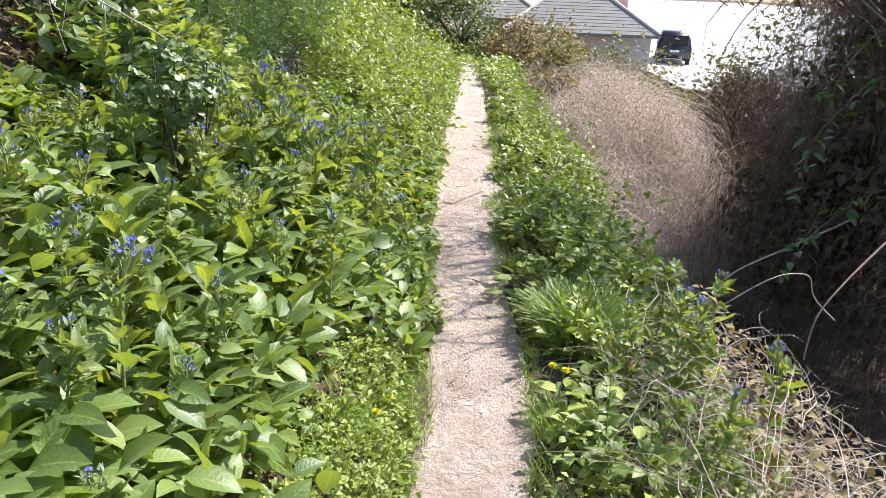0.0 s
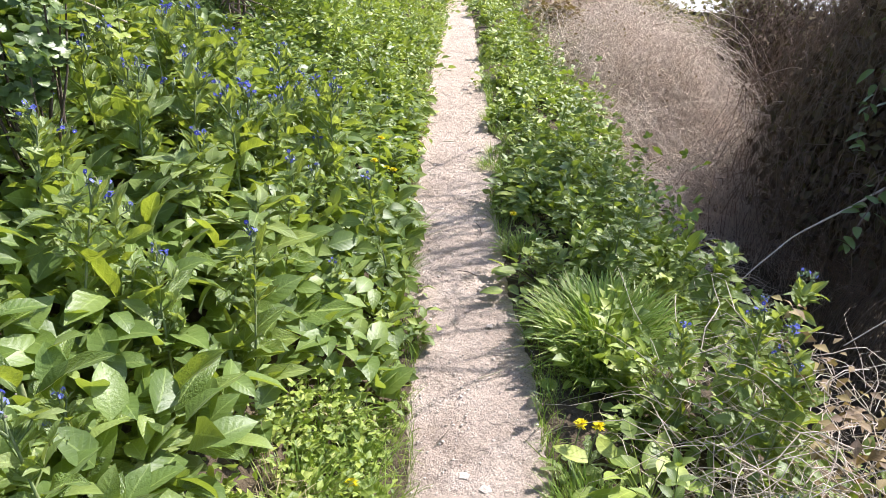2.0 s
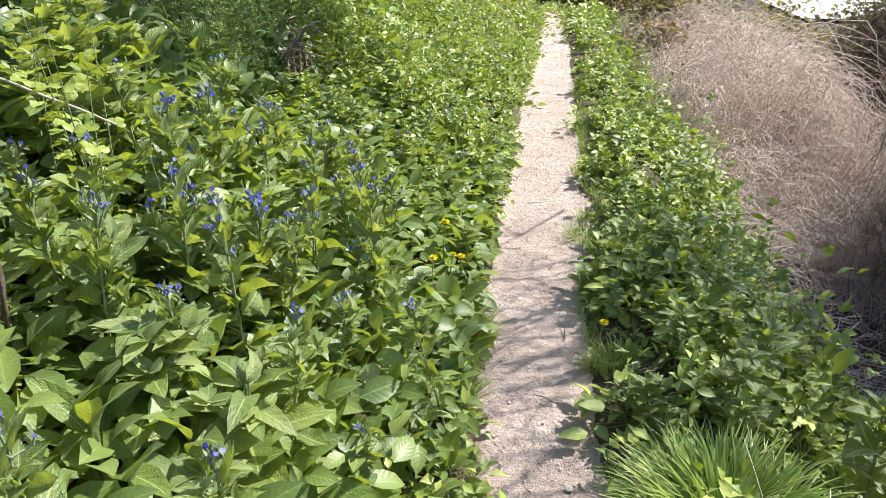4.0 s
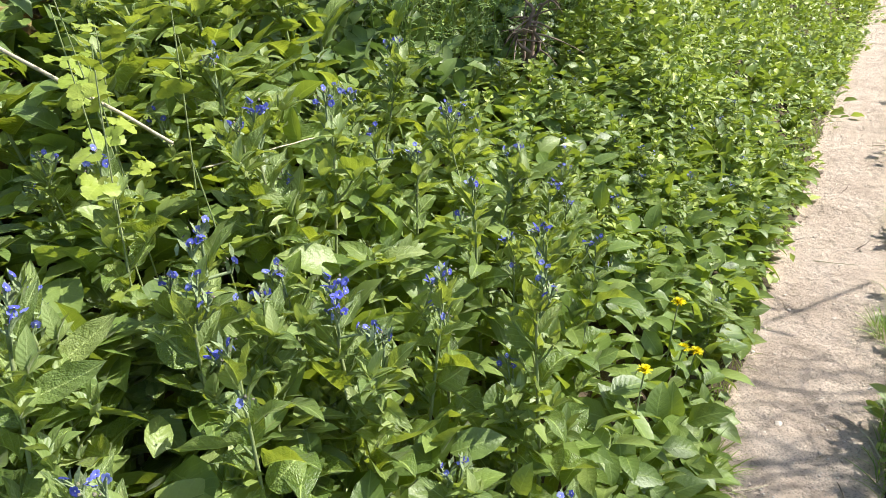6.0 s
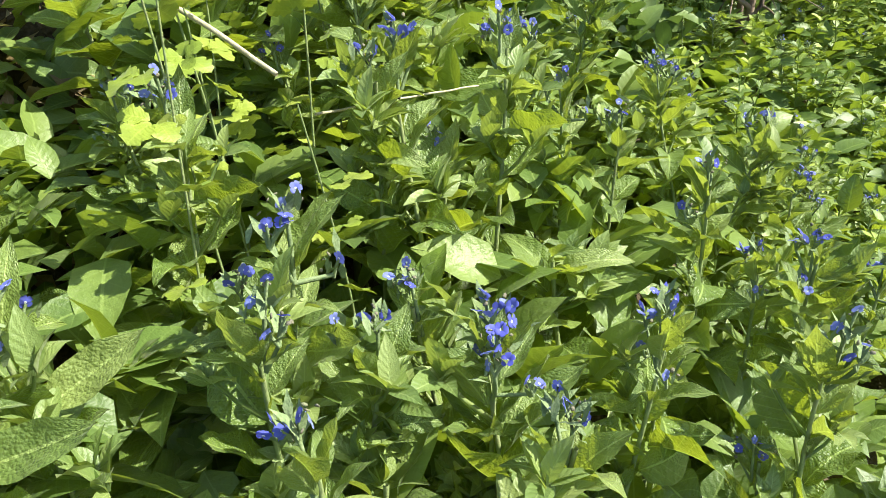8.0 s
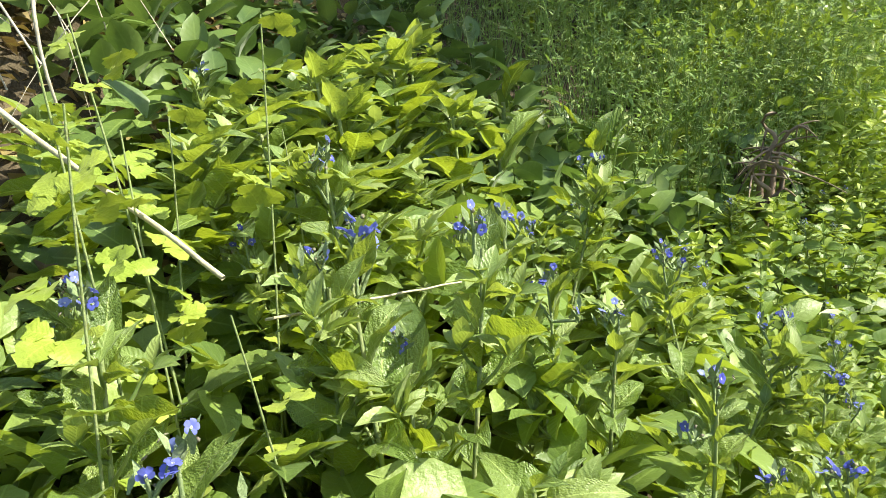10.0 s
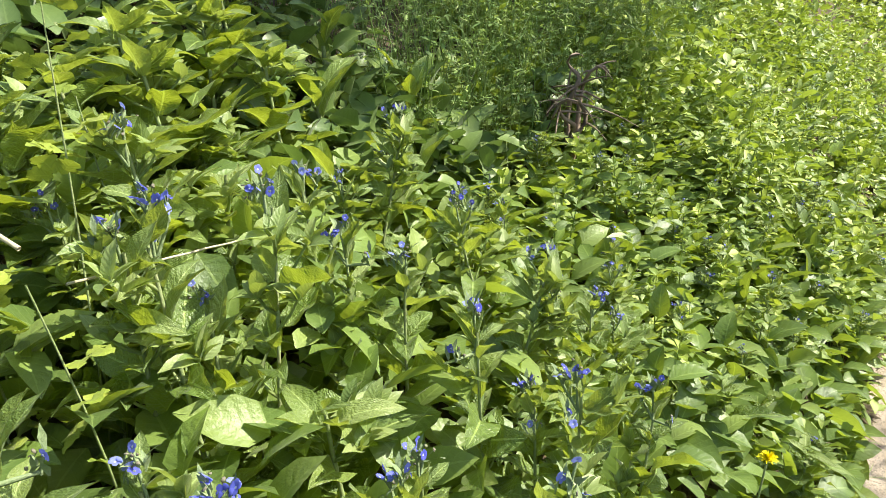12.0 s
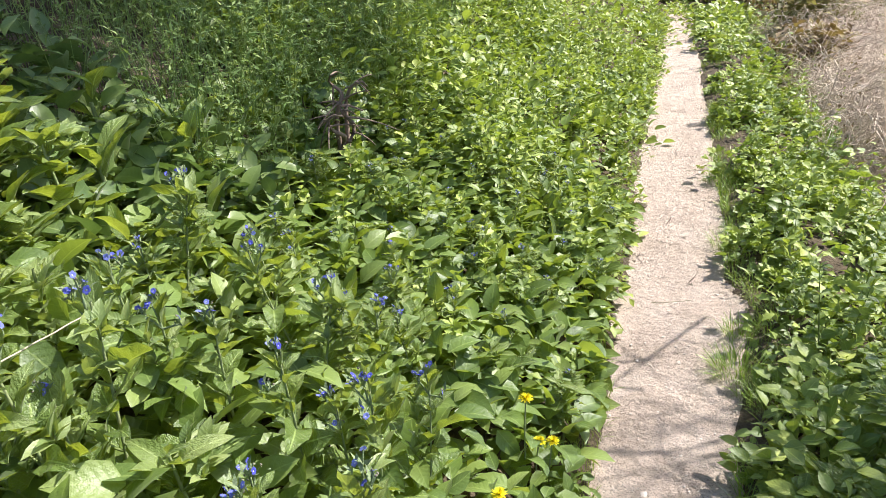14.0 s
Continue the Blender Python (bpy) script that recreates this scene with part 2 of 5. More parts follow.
class Heap:
    """Many small shapes gathered into one mesh."""

    def __init__(self):
        self.V, self.F, self.U, self.n = [], [], [], 0

    def add(self, tpl, R, T, S):
        V, F, U = tpl
        N = len(T)
        if not N:
            return
        W = np.einsum("nij,vj->nvi", R, V) * S[:, None, None] + T[:, None, :]
        self.V.append(W.reshape(-1, 3))
        self.F.append((F[None] + (self.n + np.arange(N) * len(V))[:, None, None]).reshape(-1, F.shape[1]))
        self.U.append(np.tile(U, (N, 1)))
        self.n += N * len(V)

    def tubes(self, P, rad, sides=4):
        """P: N x K x 3 centre lines; rad: N x K radii."""
        N, K, _ = P.shape
        D = np.gradient(P, axis=1)
        D /= np.linalg.norm(D, axis=2, keepdims=True) + 1e-9
        ref = np.where(np.abs(D[..., 2:3]) > 0.9, np.array([1.0, 0, 0]), np.array([0, 0, 1.0]))
        A = np.cross(D, ref)
        A /= np.linalg.norm(A, axis=2, keepdims=True) + 1e-9
        B = np.cross(D, A)
        th = np.arange(sides) / sides * 2 * np.pi
        ring = A[:, :, None] * np.cos(th)[:, None] + B[:, :, None] * np.sin(th)[:, None]
        V = P[:, :, None] + ring * rad[:, :, None, None]
        k, s = np.meshgrid(np.arange(K - 1), np.arange(sides), indexing="ij")
        s2 = (s + 1) % sides
        F = np.stack([k * sides + s, k * sides + s2, (k + 1) * sides + s2, (k + 1) * sides + s], -1).reshape(-1, 4)
        self.V.append(V.reshape(-1, 3))
        self.F.append((F[None] + (self.n + np.arange(N) * K * sides)[:, None, None]).reshape(-1, 4))
        self.U.append(np.tile([0.25, 0.5], (N * K * sides, 1)))
        self.n += N * K * sides

    def mesh(self, name, mat):
        return mesh(name, np.concatenate(self.V), np.concatenate(self.F), mat, np.concatenate(self.U))


# ---- the lie of the land ----
def wob(x, y, f, s=0.0):
    """Smooth lattice noise from -1 to 1; f is about the number of bumps in two metres."""
    u, v = np.asarray(x, float) * f * 0.55 + 13.7 * s, np.asarray(y, float) * f * 0.55 - 7.3 * s
    iu, iv = np.floor(u), np.floor(v)
    fu, fv = u - iu, v - iv
    fu, fv = fu * fu * (3 - 2 * fu), fv * fv * (3 - 2 * fv)

    def lat(a, b):
        q = np.sin(a * 127.1 + b * 311.7 + s * 74.7) * 43758.5453
        return 2 * (q - np.floor(q)) - 1

    return (lat(iu, iv) * (1 - fu) + lat(iu + 1, iv) * fu) * (1 - fv) + (lat(iu, iv + 1) * (1 - fu) + lat(iu + 1, iv + 1) * fu) * fv


LEFT_X = np.array([-400, -60, -12, -6, -4, -3, -2, -1.35, -1.0, -0.7, -0.42, -0.24, -0.2])
LEFT_Z = np.array([12, 10, 6.5, 4.2, 2.7, 1.85, 1.05, 0.65, 0.48, 0.28, 0.09, 0.015, 0.0])
RIGHT_X = np.array([0.2, 0.3, 0.55, 0.8, 1.2, 2.0, 3.2, 6, 12, 30, 60, 400])
RIGHT_Z = np.array([0.0, 0.02, 0.01, -0.1, -0.5, -1.1, -1.7, -2.1, -2.35, -2.7, -3.0, -3.4])


def ground_z(x, y):
    """Height of the ground; the bank rises to one side of the path and falls away on the other."""
    x, y = np.asarray(x, float), np.asarray(y, float)
    z = np.where(x < 0, np.interp(x, LEFT_X, LEFT_Z), np.interp(x, RIGHT_X, RIGHT_Z))
    away = np.clip((np.abs(x) - 0.25) / 0.8, 0, 1)
    z = z + away * (0.05 * wob(x, y, 2.1) + 0.02 * wob(x, y, 6.3, 1))
    far = np.clip((y - 17) / 14, 0, 1)
    z = z - far * far * (3 - 2 * far) * 0.35 * np.clip((x + 6) / 8, 0, 1)
    return z


def mound_top(x, y):
    return ground_z(x, y) + np.interp(x, [0.9, 1.25, 1.8, 2.3, 2.9, 3.4], [0.2, 0.7, 1.2, 1.4, 0.9, 0.3]) * np.clip((y - 5.5) / 1.5, 0.1, 1) * (1 + 0.42 * wob(x, y, 1.7, 5))


def canopy_top(x, y):
    """Height of the plants' tops over the bank."""
    top = np.interp(-x, [0.2, 0.3, 0.5, 0.7, 0.85, 1.0, 1.25, 2.0], [0.18, 0.37, 0.65, 0.85, 0.97, 1.03, 1.18, 1.45])
    drop = np.interp(y, [0.8, 1.8, 2.3, 2.9, 3.7, 4.4, 5.8], [0.06, 0.05, 0.0, 0.0, 0.23, 0.3, 0.42]) * np.interp(-x, [0.2, 0.45, 0.8], [0.2, 0.5, 1.0])
    top = top - drop
    return np.where(y < 2.55, np.minimum(top, 1.06), top)


def path_half(y, side):
    """Distance of the path's edge from the line x = 0, on the falling side (1) or the bank side (-1)."""
    if side > 0:
        w = np.interp(y, [1.3, 2.0, 2.6, 3.0, 3.5, 3.9, 4.25, 4.6, 5.0, 7.3, 9.3, 14], [0.2, 0.215, 0.19, 0.175, 0.16, 0.12, 0.2, 0.28, 0.205, 0.205, 0.19, 0.15])
    else:
        w = np.interp(y, [1.3, 2.5, 3.0, 3.5, 4.5, 5.5, 7.3, 9.3, 14], [0.155, 0.145, 0.195, 0.23, 0.245, 0.24, 0.23, 0.19, 0.16])
    return w + 0.012 * np.sin(y * 3.3 + side) + 0.01 * np.sin(y * 7.9 + 2 * side)


def grid_mesh(name, xs, ys, zf, mat):
    X, Y = np.meshgrid(xs, ys)
    Z = zf(X, Y)
    nx, ny = len(xs), len(ys)
    i, j = np.meshgrid(np.arange(ny - 1), np.arange(nx - 1), indexing="ij")
    F = np.stack([i * nx + j, i * nx + j + 1, (i + 1) * nx + j + 1, (i + 1) * nx + j], -1).reshape(-1, 4)
    return mesh(name, np.stack([X, Y, Z], -1).reshape(-1, 3), F, mat)


xs = np.unique(np.concatenate([np.linspace(-400, -20, 18), np.linspace(-20, -2, 40), np.linspace(-2, 2, 90), np.linspace(2, 20, 44), np.linspace(20, 400, 22)]))
ys = np.unique(np.concatenate([np.linspace(-60, -4, 10), np.linspace(-4, 12, 200), np.linspace(12, 40, 50), np.linspace(40, 400, 25)]))
ground_ob = new("ground", grid_mesh("ground", xs, ys, lambda x, y: ground_z(x, y) - 0.012 * np.exp(-(x / 0.2) ** 4) + 0.012 * wob(x, y, 17, 2) * np.clip(np.abs(x) - 0.2, 0, 1) * (np.abs(x) < 6), M_SOIL))
tagged(ground_ob, "dark leaf-littered soil of a sloping hillside bank", "ground", kind="structure")


def make_path():
    ys = np.concatenate([np.linspace(-3, 0.6, 80), np.linspace(0.6, 6.5, 620)[1:], np.linspace(6.5, 19, 300)[1:]])
    us = np.linspace(-1, 1, 35)
    Y, U = np.meshgrid(ys, us, indexing="ij")
    half = np.where(U > 0, path_half(Y, 1), path_half(Y, -1)) + 0.035
    X = U * half
    edge = np.clip((np.abs(U) - 0.72) / 0.28, 0, 1)
    Z = ground_z(X, Y) + 0.004 - 0.018 * edge ** 2 + 0.006 * wob(X, Y, 7) + 0.0035 * wob(X, Y, 43, 1) + 0.003 * wob(X, Y, 120, 3) + 0.002 * wob(X, Y, 260, 5)
    n = len(us)
    i, j = np.meshgrid(np.arange(len(ys) - 1), np.arange(n - 1), indexing="ij")
    F = np.stack([i * n + j, i * n + j + 1, (i + 1) * n + j + 1, (i + 1) * n + j], -1).reshape(-1, 4)
    ob = new("path", mesh("path", np.stack([X, Y, Z], -1).reshape(-1, 3), F, M_PATH))
    tagged(ob, "narrow trodden path of dry pale earth and small stones", "path", kind="structure")


make_path()


def stone_template(seed):
    r = np.random.default_rng(seed)
    bm = bmesh.new()
    bmesh.ops.create_icosphere(bm, subdivisions=1, radius=0.5)
    for v in bm.verts:
        v.co *= r.uniform(0.7, 1.15)
        v.co.z *= 0.32
    V = np.array([v.co[:] for v in bm.verts])
    F = np.array([[v.index for v in f.verts] for f in bm.faces])
    bm.free()
    return V, F, np.zeros((len(V), 2))


def make_gravel():
    h = Heap()
    for k in range(4):
        n = 1700
        y = 0.8 + 8.2 * rng.uniform(0, 1, n) ** 1.4
        u = rng.uniform(-1, 1, n)
        x = u * np.where(u > 0, path_half(y, 1), path_half(y, -1)) * 1.12
        s = np.clip(rng.lognormal(-5.35, 0.55, n), 0.002, 0.016)
        z = ground_z(x, y) + 0.004 + 0.03 * s
        h.add(stone_template(k), turns(rng.uniform(0, 6.28, n), rng.normal(0, 0.3, n), rng.normal(0, 0.3, n)), np.stack([x, y, z], -1), s)
    tagged(new("gravel", h.mesh("gravel", M_STONE)), "small pale stone chips scattered on the dry path", "gravel", kind="stuff")


make_gravel()

for k, (x, y, s, mat) in enumerate(((0.0, 1.75, 0.035, M_STONE), (0.055, 1.7, 0.04, M_STONE), (-0.19, 5.8, 0.06, M_BARK), (0.0, 4.28, 0.03, M_STONE), (-0.09, 3.6, 0.03, M_STONE), (0.1, 2.5, 0.03, M_STONE))):
    V, F, U = stone_template(20 + k)
    ob = new("stone", mesh("stone", V * s, F, mat, smooth=False))
    ob.matrix_basis = pose(x, y, float(ground_z(x, y)) + 0.15 * s, 0, 0, 40 * k)
    tagged(ob, "small dark flat stone on the dry path" if mat is M_BARK else "small pale flat stone bedded in the dry path", "stone", "stones on the path")

# ---- green alkanet plants ----
def leaf_set(width, shape, styles, seed, mat):
    made = []
    for i, (fold, curl, wave) in enumerate(styles):
        b = blade(0.1, width, 11, 4, fold, curl, wave, shape, 0.012, seed + i)
        made.append(mesh("leaf", b[0], b[1], mat, b[2]))
    return made


STYLES = ((0.55, 0.7, 0.08), (0.42, 1.2, 0.12), (0.75, 0.3, 0.1), (0.5, -0.4, 0.09), (0.62, 1.7, 0.08))
BROAD = leaf_set(0.051, (0.75, 0.95), STYLES, 0, M_LEAF)
NARROW = leaf_set(0.034, (0.75, 1.05), STYLES, 10, M_TIP)


def petals():
    """Five rounded, spread lobes round a small pale eye."""
    V, F, U = [], [], []
    for k in range(5):
        a = k * 2 * math.pi / 5
        d, s = Vector((math.cos(a), math.sin(a), 0)), Vector((-math.sin(a), math.cos(a), 0))
        b = len(V)
        for rr, ww, zz in ((0.0003, 0.0004, -0.0006), (0.0016, 0.0014, 0.0), (0.0034, 0.0025, 0.0007), (0.0049, 0.0024, 0.0008), (0.0058, 0.0011, 0.0003)):
            for sg in (-1, 1):
                V.append(d * rr + s * ww * sg + Vector((0, 0, zz)))
                U.append((0.5, rr / 0.0058 * 0.6))
        F += [(b + 2 * i, b + 2 * i + 2, b + 2 * i + 3, b + 2 * i + 1) for i in range(4)]
    return mesh("petals", [tuple(v) for v in V], F, M_BLUE, U)


FLOWER = petals()
SHOOT = blade(0.042, 0.017, 4, 2, 0.4, 0.5, 0.05, (0.75, 1.0), 0.002)
BRACT = blade(0.02, 0.006, 2, 1, 0.2, 0.3, 0.0, (0.6, 0.9))


def stem_mesh(h, r, bend, seed, sides=6):
    rr = np.random.default_rng(seed)
    K = 9
    t = np.linspace(0, 1, K)
    P = np.stack([bend[0] * t ** 2 + 0.006 * np.sin(5 * t + rr.uniform(0, 6)), bend[1] * t ** 2 + 0.006 * np.sin(4 * t + rr.uniform(0, 6)), h * t - 0.03], -1)
    heap = Heap()
    heap.tubes(P[None], (r * (1 - 0.55 * t))[None], sides)
    return heap.mesh("stem", M_STEM), P


ALK_LABEL = "green alkanet plant with rough ovate leaves and small blue flowers"


def alkanet(h, leaves, flowers, seed, big=1.0):
    """One plant: hairy stem, spiral of ovate leaves up to a whorl of narrow ones, short sprays of blue flowers."""
    r = np.random.default_rng(seed)
    root = new("alkanet_plant")
    bend = r.uniform(-0.06, 0.06, 2)
    me, P = stem_mesh(h, 0.0044, bend, seed)
    part("stem", me, root)
    az = r.uniform(0, 6.28)
    crown = 8
    for i in range(leaves):
        az += 2.4 + r.uniform(-0.4, 0.4)
        low = i < leaves - crown
        t = 0.22 + 0.68 * (i / (leaves - crown)) ** 0.7 if low else r.uniform(0.86, 0.99)
        p = [np.interp(t, np.linspace(0, 1, len(P)), P[:, c]) for c in range(3)]
        size = (1.14 - 0.52 * t) * r.uniform(0.7, 1.3) * big if low else r.uniform(0.38, 0.72) * big
        el = 0.1 + 0.85 * t ** 1.3 + r.normal(0, 0.32) if low else r.uniform(0.4, 1.2)
        m = Matrix.Translation(p) @ Euler((el, r.normal(0, 0.4), az), "XYZ").to_matrix().to_4x4() @ Matrix.Diagonal((size * r.uniform(0.88, 1.15), size, size, 1))
        part("leaf", (BROAD if t < 0.82 else NARROW)[r.integers(5)], root, m)
    heap = Heap()
    for j in range(8):
        t, a = r.uniform(0.4, 0.92), r.uniform(0, 6.28)
        p = np.array([np.interp(t, np.linspace(0, 1, len(P)), P[:, c]) for c in range(3)])
        q = p + np.array([math.cos(a), math.sin(a), 1.1]) * r.uniform(0.02, 0.045)
        heap.tubes(np.stack([p, p * 0.4 + q * 0.6 + (0, 0, -0.004), q])[None], np.array([[0.0022, 0.0019, 0.0015]]), 4)
        n = 7
        heap.add(SHOOT, turns(r.uniform(0, 6.28, n), r.uniform(0.2, 1.3, n), r.normal(0, 0.4, n)), np.tile(q - (0, 0, 0.004), (n, 1)), r.uniform(0.5, 1.1, n))
    tagged(part("side_shoot", heap.mesh("side_shoot", M_SHOOT), root, None, "small pale leafy side shoots"), kind="stuff")
    if flowers:
        sprays = []
        for j in range(3 if flowers > 6 else 2):
            a, out = r.uniform(0, 6.28), (0.004, 0.022, 0.03)[j]
            sprays.append((np.array([bend[0] + out * math.cos(a), bend[1] + out * math.sin(a), h - (0.0, 0.012, 0.045)[j]]), a))
        tips, feet = [], []
        for i in range(flowers):
            c, a = sprays[(0, 1, 0, 2, 1)[i % 5] % len(sprays)]
            q = c + r.normal(0, 1, 3) * (0.0065, 0.0065, 0.005)
            m = Matrix.Translation(q) @ Euler((r.normal(0, 0.7), r.normal(0, 0.7), r.uniform(0, 6.28)), "XYZ").to_matrix().to_4x4()
            part("flower", FLOWER, root, m @ Matrix.Scale(r.uniform(0.85, 1.1), 4), "" if i else "small five-petalled blue flowers")
            tips.append(q)
            feet.append(c - (0.0, 0.0, 0.016))
        tips, feet = np.array(tips), np.array(feet)
        axis = np.array([bend[0], bend[1], h - 0.06])
        stalks = Heap()
        stalks.tubes(np.stack([feet, feet * 0.5 + tips * 0.5 + (0.0, 0.0, 0.002), tips - (0, 0, 0.001)], 1), np.tile([0.0016, 0.0014, 0.0012], (flowers, 1)), 4)
        arms = np.array([c for c, a in sprays]) - (0.0, 0.0, 0.014)
        stalks.tubes(np.stack([np.tile(axis, (len(arms), 1)) * (0.96, 0.96, 1.0), axis * 0.4 + arms * 0.6, arms], 1), np.tile([0.0022, 0.002, 0.0018], (len(arms), 1)), 4)
        n = 22
        c = np.array([sprays[k % len(sprays)][0] for k in range(n)])
        a = r.uniform(0, 6.28, n)
        T = c + np.stack([r.normal(0, 0.006, n), r.normal(0, 0.006, n), r.normal(-0.009, 0.005, n)], -1)
        heap = stalks
        heap.add(BRACT, turns(a, r.uniform(0.5, 1.4, n), r.normal(0, 0.4, n)), T, r.uniform(0.5, 1.1, n))
        tagged(part("bract", heap.mesh("bract", M_BRACT), root, None, "grey-green hairy bracts round the flowers"), kind="stuff")
        heap = Heap()
        k = r.integers(0, len(sprays), 8)
        heap.add(stone_template(3), turns(a[:8], a[:8], a[:8]), np.array([sprays[q][0] for q in k]) + r.normal(0, 0.006, (8, 3)), r.uniform(0.0035, 0.006, 8))
        tagged(part("bud", heap.mesh("bud", M_BUD), root, None, "dull purplish hairy buds"), kind="stuff")
    return tagged(root, ALK_LABEL, "wild plant", "alkanet plants on the bank")


H0 = 0.5
PROTO = [alkanet(H0, 24, 5, 1), alkanet(H0, 23, 7, 2), alkanet(H0, 24, 5, 3, 1.04), alkanet(H0, 24, 0, 4, 1.12), alkanet(H0, 22, 10, 5, 1.04), alkanet(H0, 24, 0, 6, 1.17), alkanet(H0, 23, 5, 7, 0.95)]
LEAFY = [3, 5]
used = set()


def plant_at(x, y, top, which, spin=None, wide=1.0):
    if x > -0.52 and 1.75 < y < 2.6:
        top = min(top, 0.36)
    g = float(ground_z(x, y))
    s = max(0.28, min(1.2, (top - g) / 0.515))
    m = pose(x, y, g - 0.002, rng.uniform(-6, 6), rng.uniform(-6, 6), rng.uniform(0, 360) if spin is None else spin)
    k = min(1.08, 0.36 + 0.64 * s) * wide
    m = m @ Matrix.Diagonal((k, k, s, 1))
    if which in used:
        return copy_thing(PROTO[which], m)
    used.add(which)
    PROTO[which].matrix_basis = m
    return PROTO[which]


# flowering plants whose tops stand out
for i, (x, y, top) in enumerate(((-0.70, 2.45, 0.98), (-0.84, 2.31, 1.07), (-0.88, 2.17, 1.09), (-0.79, 2.39, 0.94), (-0.56, 2.41, 0.84), (-0.66, 2.26, 0.82),
                                 (-0.49, 2.78, 0.73), (-0.74, 2.53, 1.0), (-0.85, 2.60, 1.0), (-0.9, 2.72, 0.99), (-0.9, 2.9, 0.9), (-0.84, 3.28, 0.85),
                                 (-0.6, 3.05, 0.72), (-0.62, 2.98, 0.69), (-0.5, 1.69, 0.64), (-0.27, 2.64, 0.5), (-0.7, 3.35, 0.66), (-0.96, 3.4, 0.84))):
    plant_at(x, y, top, (4, 0, 1, 2, 4, 1, 0, 6)[i % 8])
# broad rosettes low down near the path
for x, y, top in ((-0.72, 2.3, 0.8), (-0.9, 2.42, 0.9), (-0.62, 2.08, 0.72), (-0.8, 2.02, 0.86), (-0.95, 2.25, 0.9), (-0.6, 1.3, 0.5), (-0.75, 1.1, 0.6), (-1.15, 3.15, 0.95), (-1.25, 3.4, 0.98)):
    plant_at(x, y, top, 5 if x > -0.8 else 3, None, 1.4)
# taller leafy ones along the hollow
for x, y, top in ((-1.3, 2.7, 1.28), (-1.42, 2.86, 1.3), (-1.34, 3.0, 1.28), (-1.5, 3.05, 1.34), (-1.56, 3.25, 1.38), (-1.22, 2.75, 1.22), (-1.66, 3.4, 1.4), (-1.42, 3.3, 1.24)):
    plant_at(x, y, top, 3 if y < 2.9 else 5, None, 1.1)
# long-leaved tufts low on the bank
LONG = [mesh("leaf", *(lambda q: (q[0], q[1], M_LEAF, q[2]))(blade(0.19, 0.056, 10, 4, f, c, w, (0.8, 0.85), 0.02, 40 + i))) for i, (f, c, w) in enumerate(((0.4, 0.7, 0.05), (0.3, 1.2, 0.07), (0.55, 0.4, 0.06)))]


def leaf_tuft(x, y, up, n, size, seed):
    """Long lance-shaped leaves springing from one low crown."""
    r = np.random.default_rng(seed)
    root = new("alkanet_tuft")
    root.matrix_basis = pose(x, y, float(ground_z(x, y)), 0, 0, r.uniform(0, 360))
    K = np.linspace(0, 1, 5)
    hp = Heap()
    hp.tubes(np.stack([0 * K, 0 * K, up * K - 0.01], -1)[None], np.linspace(0.009, 0.006, 5)[None], 6)
    part("stem", hp.mesh("stem", M_STEM), root)
    for i in range(n):
        f = i / n
        k = size * r.uniform(0.75, 1.15)
        m = Matrix.Translation((0, 0, up * (0.3 + 0.7 * f))) @ Euler((0.25 + 0.75 * f + r.normal(0, 0.15), r.normal(0, 0.25), 2.4 * i + r.normal(0, 0.2)), "XYZ").to_matrix().to_4x4() @ Matrix.Scale(k, 4)
        part("leaf", LONG[int(r.integers(3))], root, m)
    return tagged(root, "leafy alkanet tuft of long pointed green leaves", "wild plant", "leafy alkanet tufts")


for i, (x, y, up) in enumerate(((-0.58, 1.05, 0.3), (-0.74, 1.25, 0.36), (-0.6, 1.42, 0.27), (-0.82, 1.02, 0.38), (-0.56, 1.72, 0.24), (-0.72, 1.58, 0.33), (-0.95, 1.22, 0.4), (-0.55, 2.55, 0.2), (-0.64, 1.95, 0.33), (-0.76, 1.85, 0.36),
                                (-0.66, 0.82, 0.33), (-1.28, 3.3, 0.3), (-1.45, 3.15, 0.32), (-1.5, 3.5, 0.3), (-1.3, 3.62, 0.26), (-1.65, 3.3, 0.3), (-1.7, 3.75, 0.28), (-1.48, 3.85, 0.25), (-1.15, 3.5, 0.25))):
    leaf_tuft(x, y, up, 13, 0.9, 500 + i)
for i, (x, y) in enumerate(((0.36, 3.62), (0.5, 3.42), (0.42, 3.3), (0.62, 3.7), (0.44, 5.0), (0.55, 5.5), (0.42, 6.3), (0.52, 2.85))):
    leaf_tuft(x, y, 0.13, 12, 0.5, 560 + i)
# the rest of the bank
for gx in np.arange(-1.7, -0.28, 0.175):
    for gy in np.arange(0.55, 5.5, 0.185):
        x, y = gx + rng.uniform(-0.07, 0.07), gy + rng.uniform(-0.07, 0.07)
        if x > -0.29 or (x < -1.25 and y < 1.5) or (x > -0.52 and y < 1.95) or (x > -0.36 and 2.0 < y < 3.6) or (abs(x + 0.36) < 0.14 and 2.9 < y < 3.6):
            continue
        if rng.uniform() < np.clip((-x - 1.2) / 0.8, 0, 0.55) or (x < -1.6 and 1.5 < y < 3.0):
            continue
        top = float(canopy_top(x, y)) + rng.uniform(-0.14, 0.0)
        which = int(rng.choice([0, 1, 2, 4, 5, 6, 3, 1, 2, 0])) if x > -1.25 or y < 2.9 else int(rng.choice(LEAFY))
        plant_at(x, y, top, which)
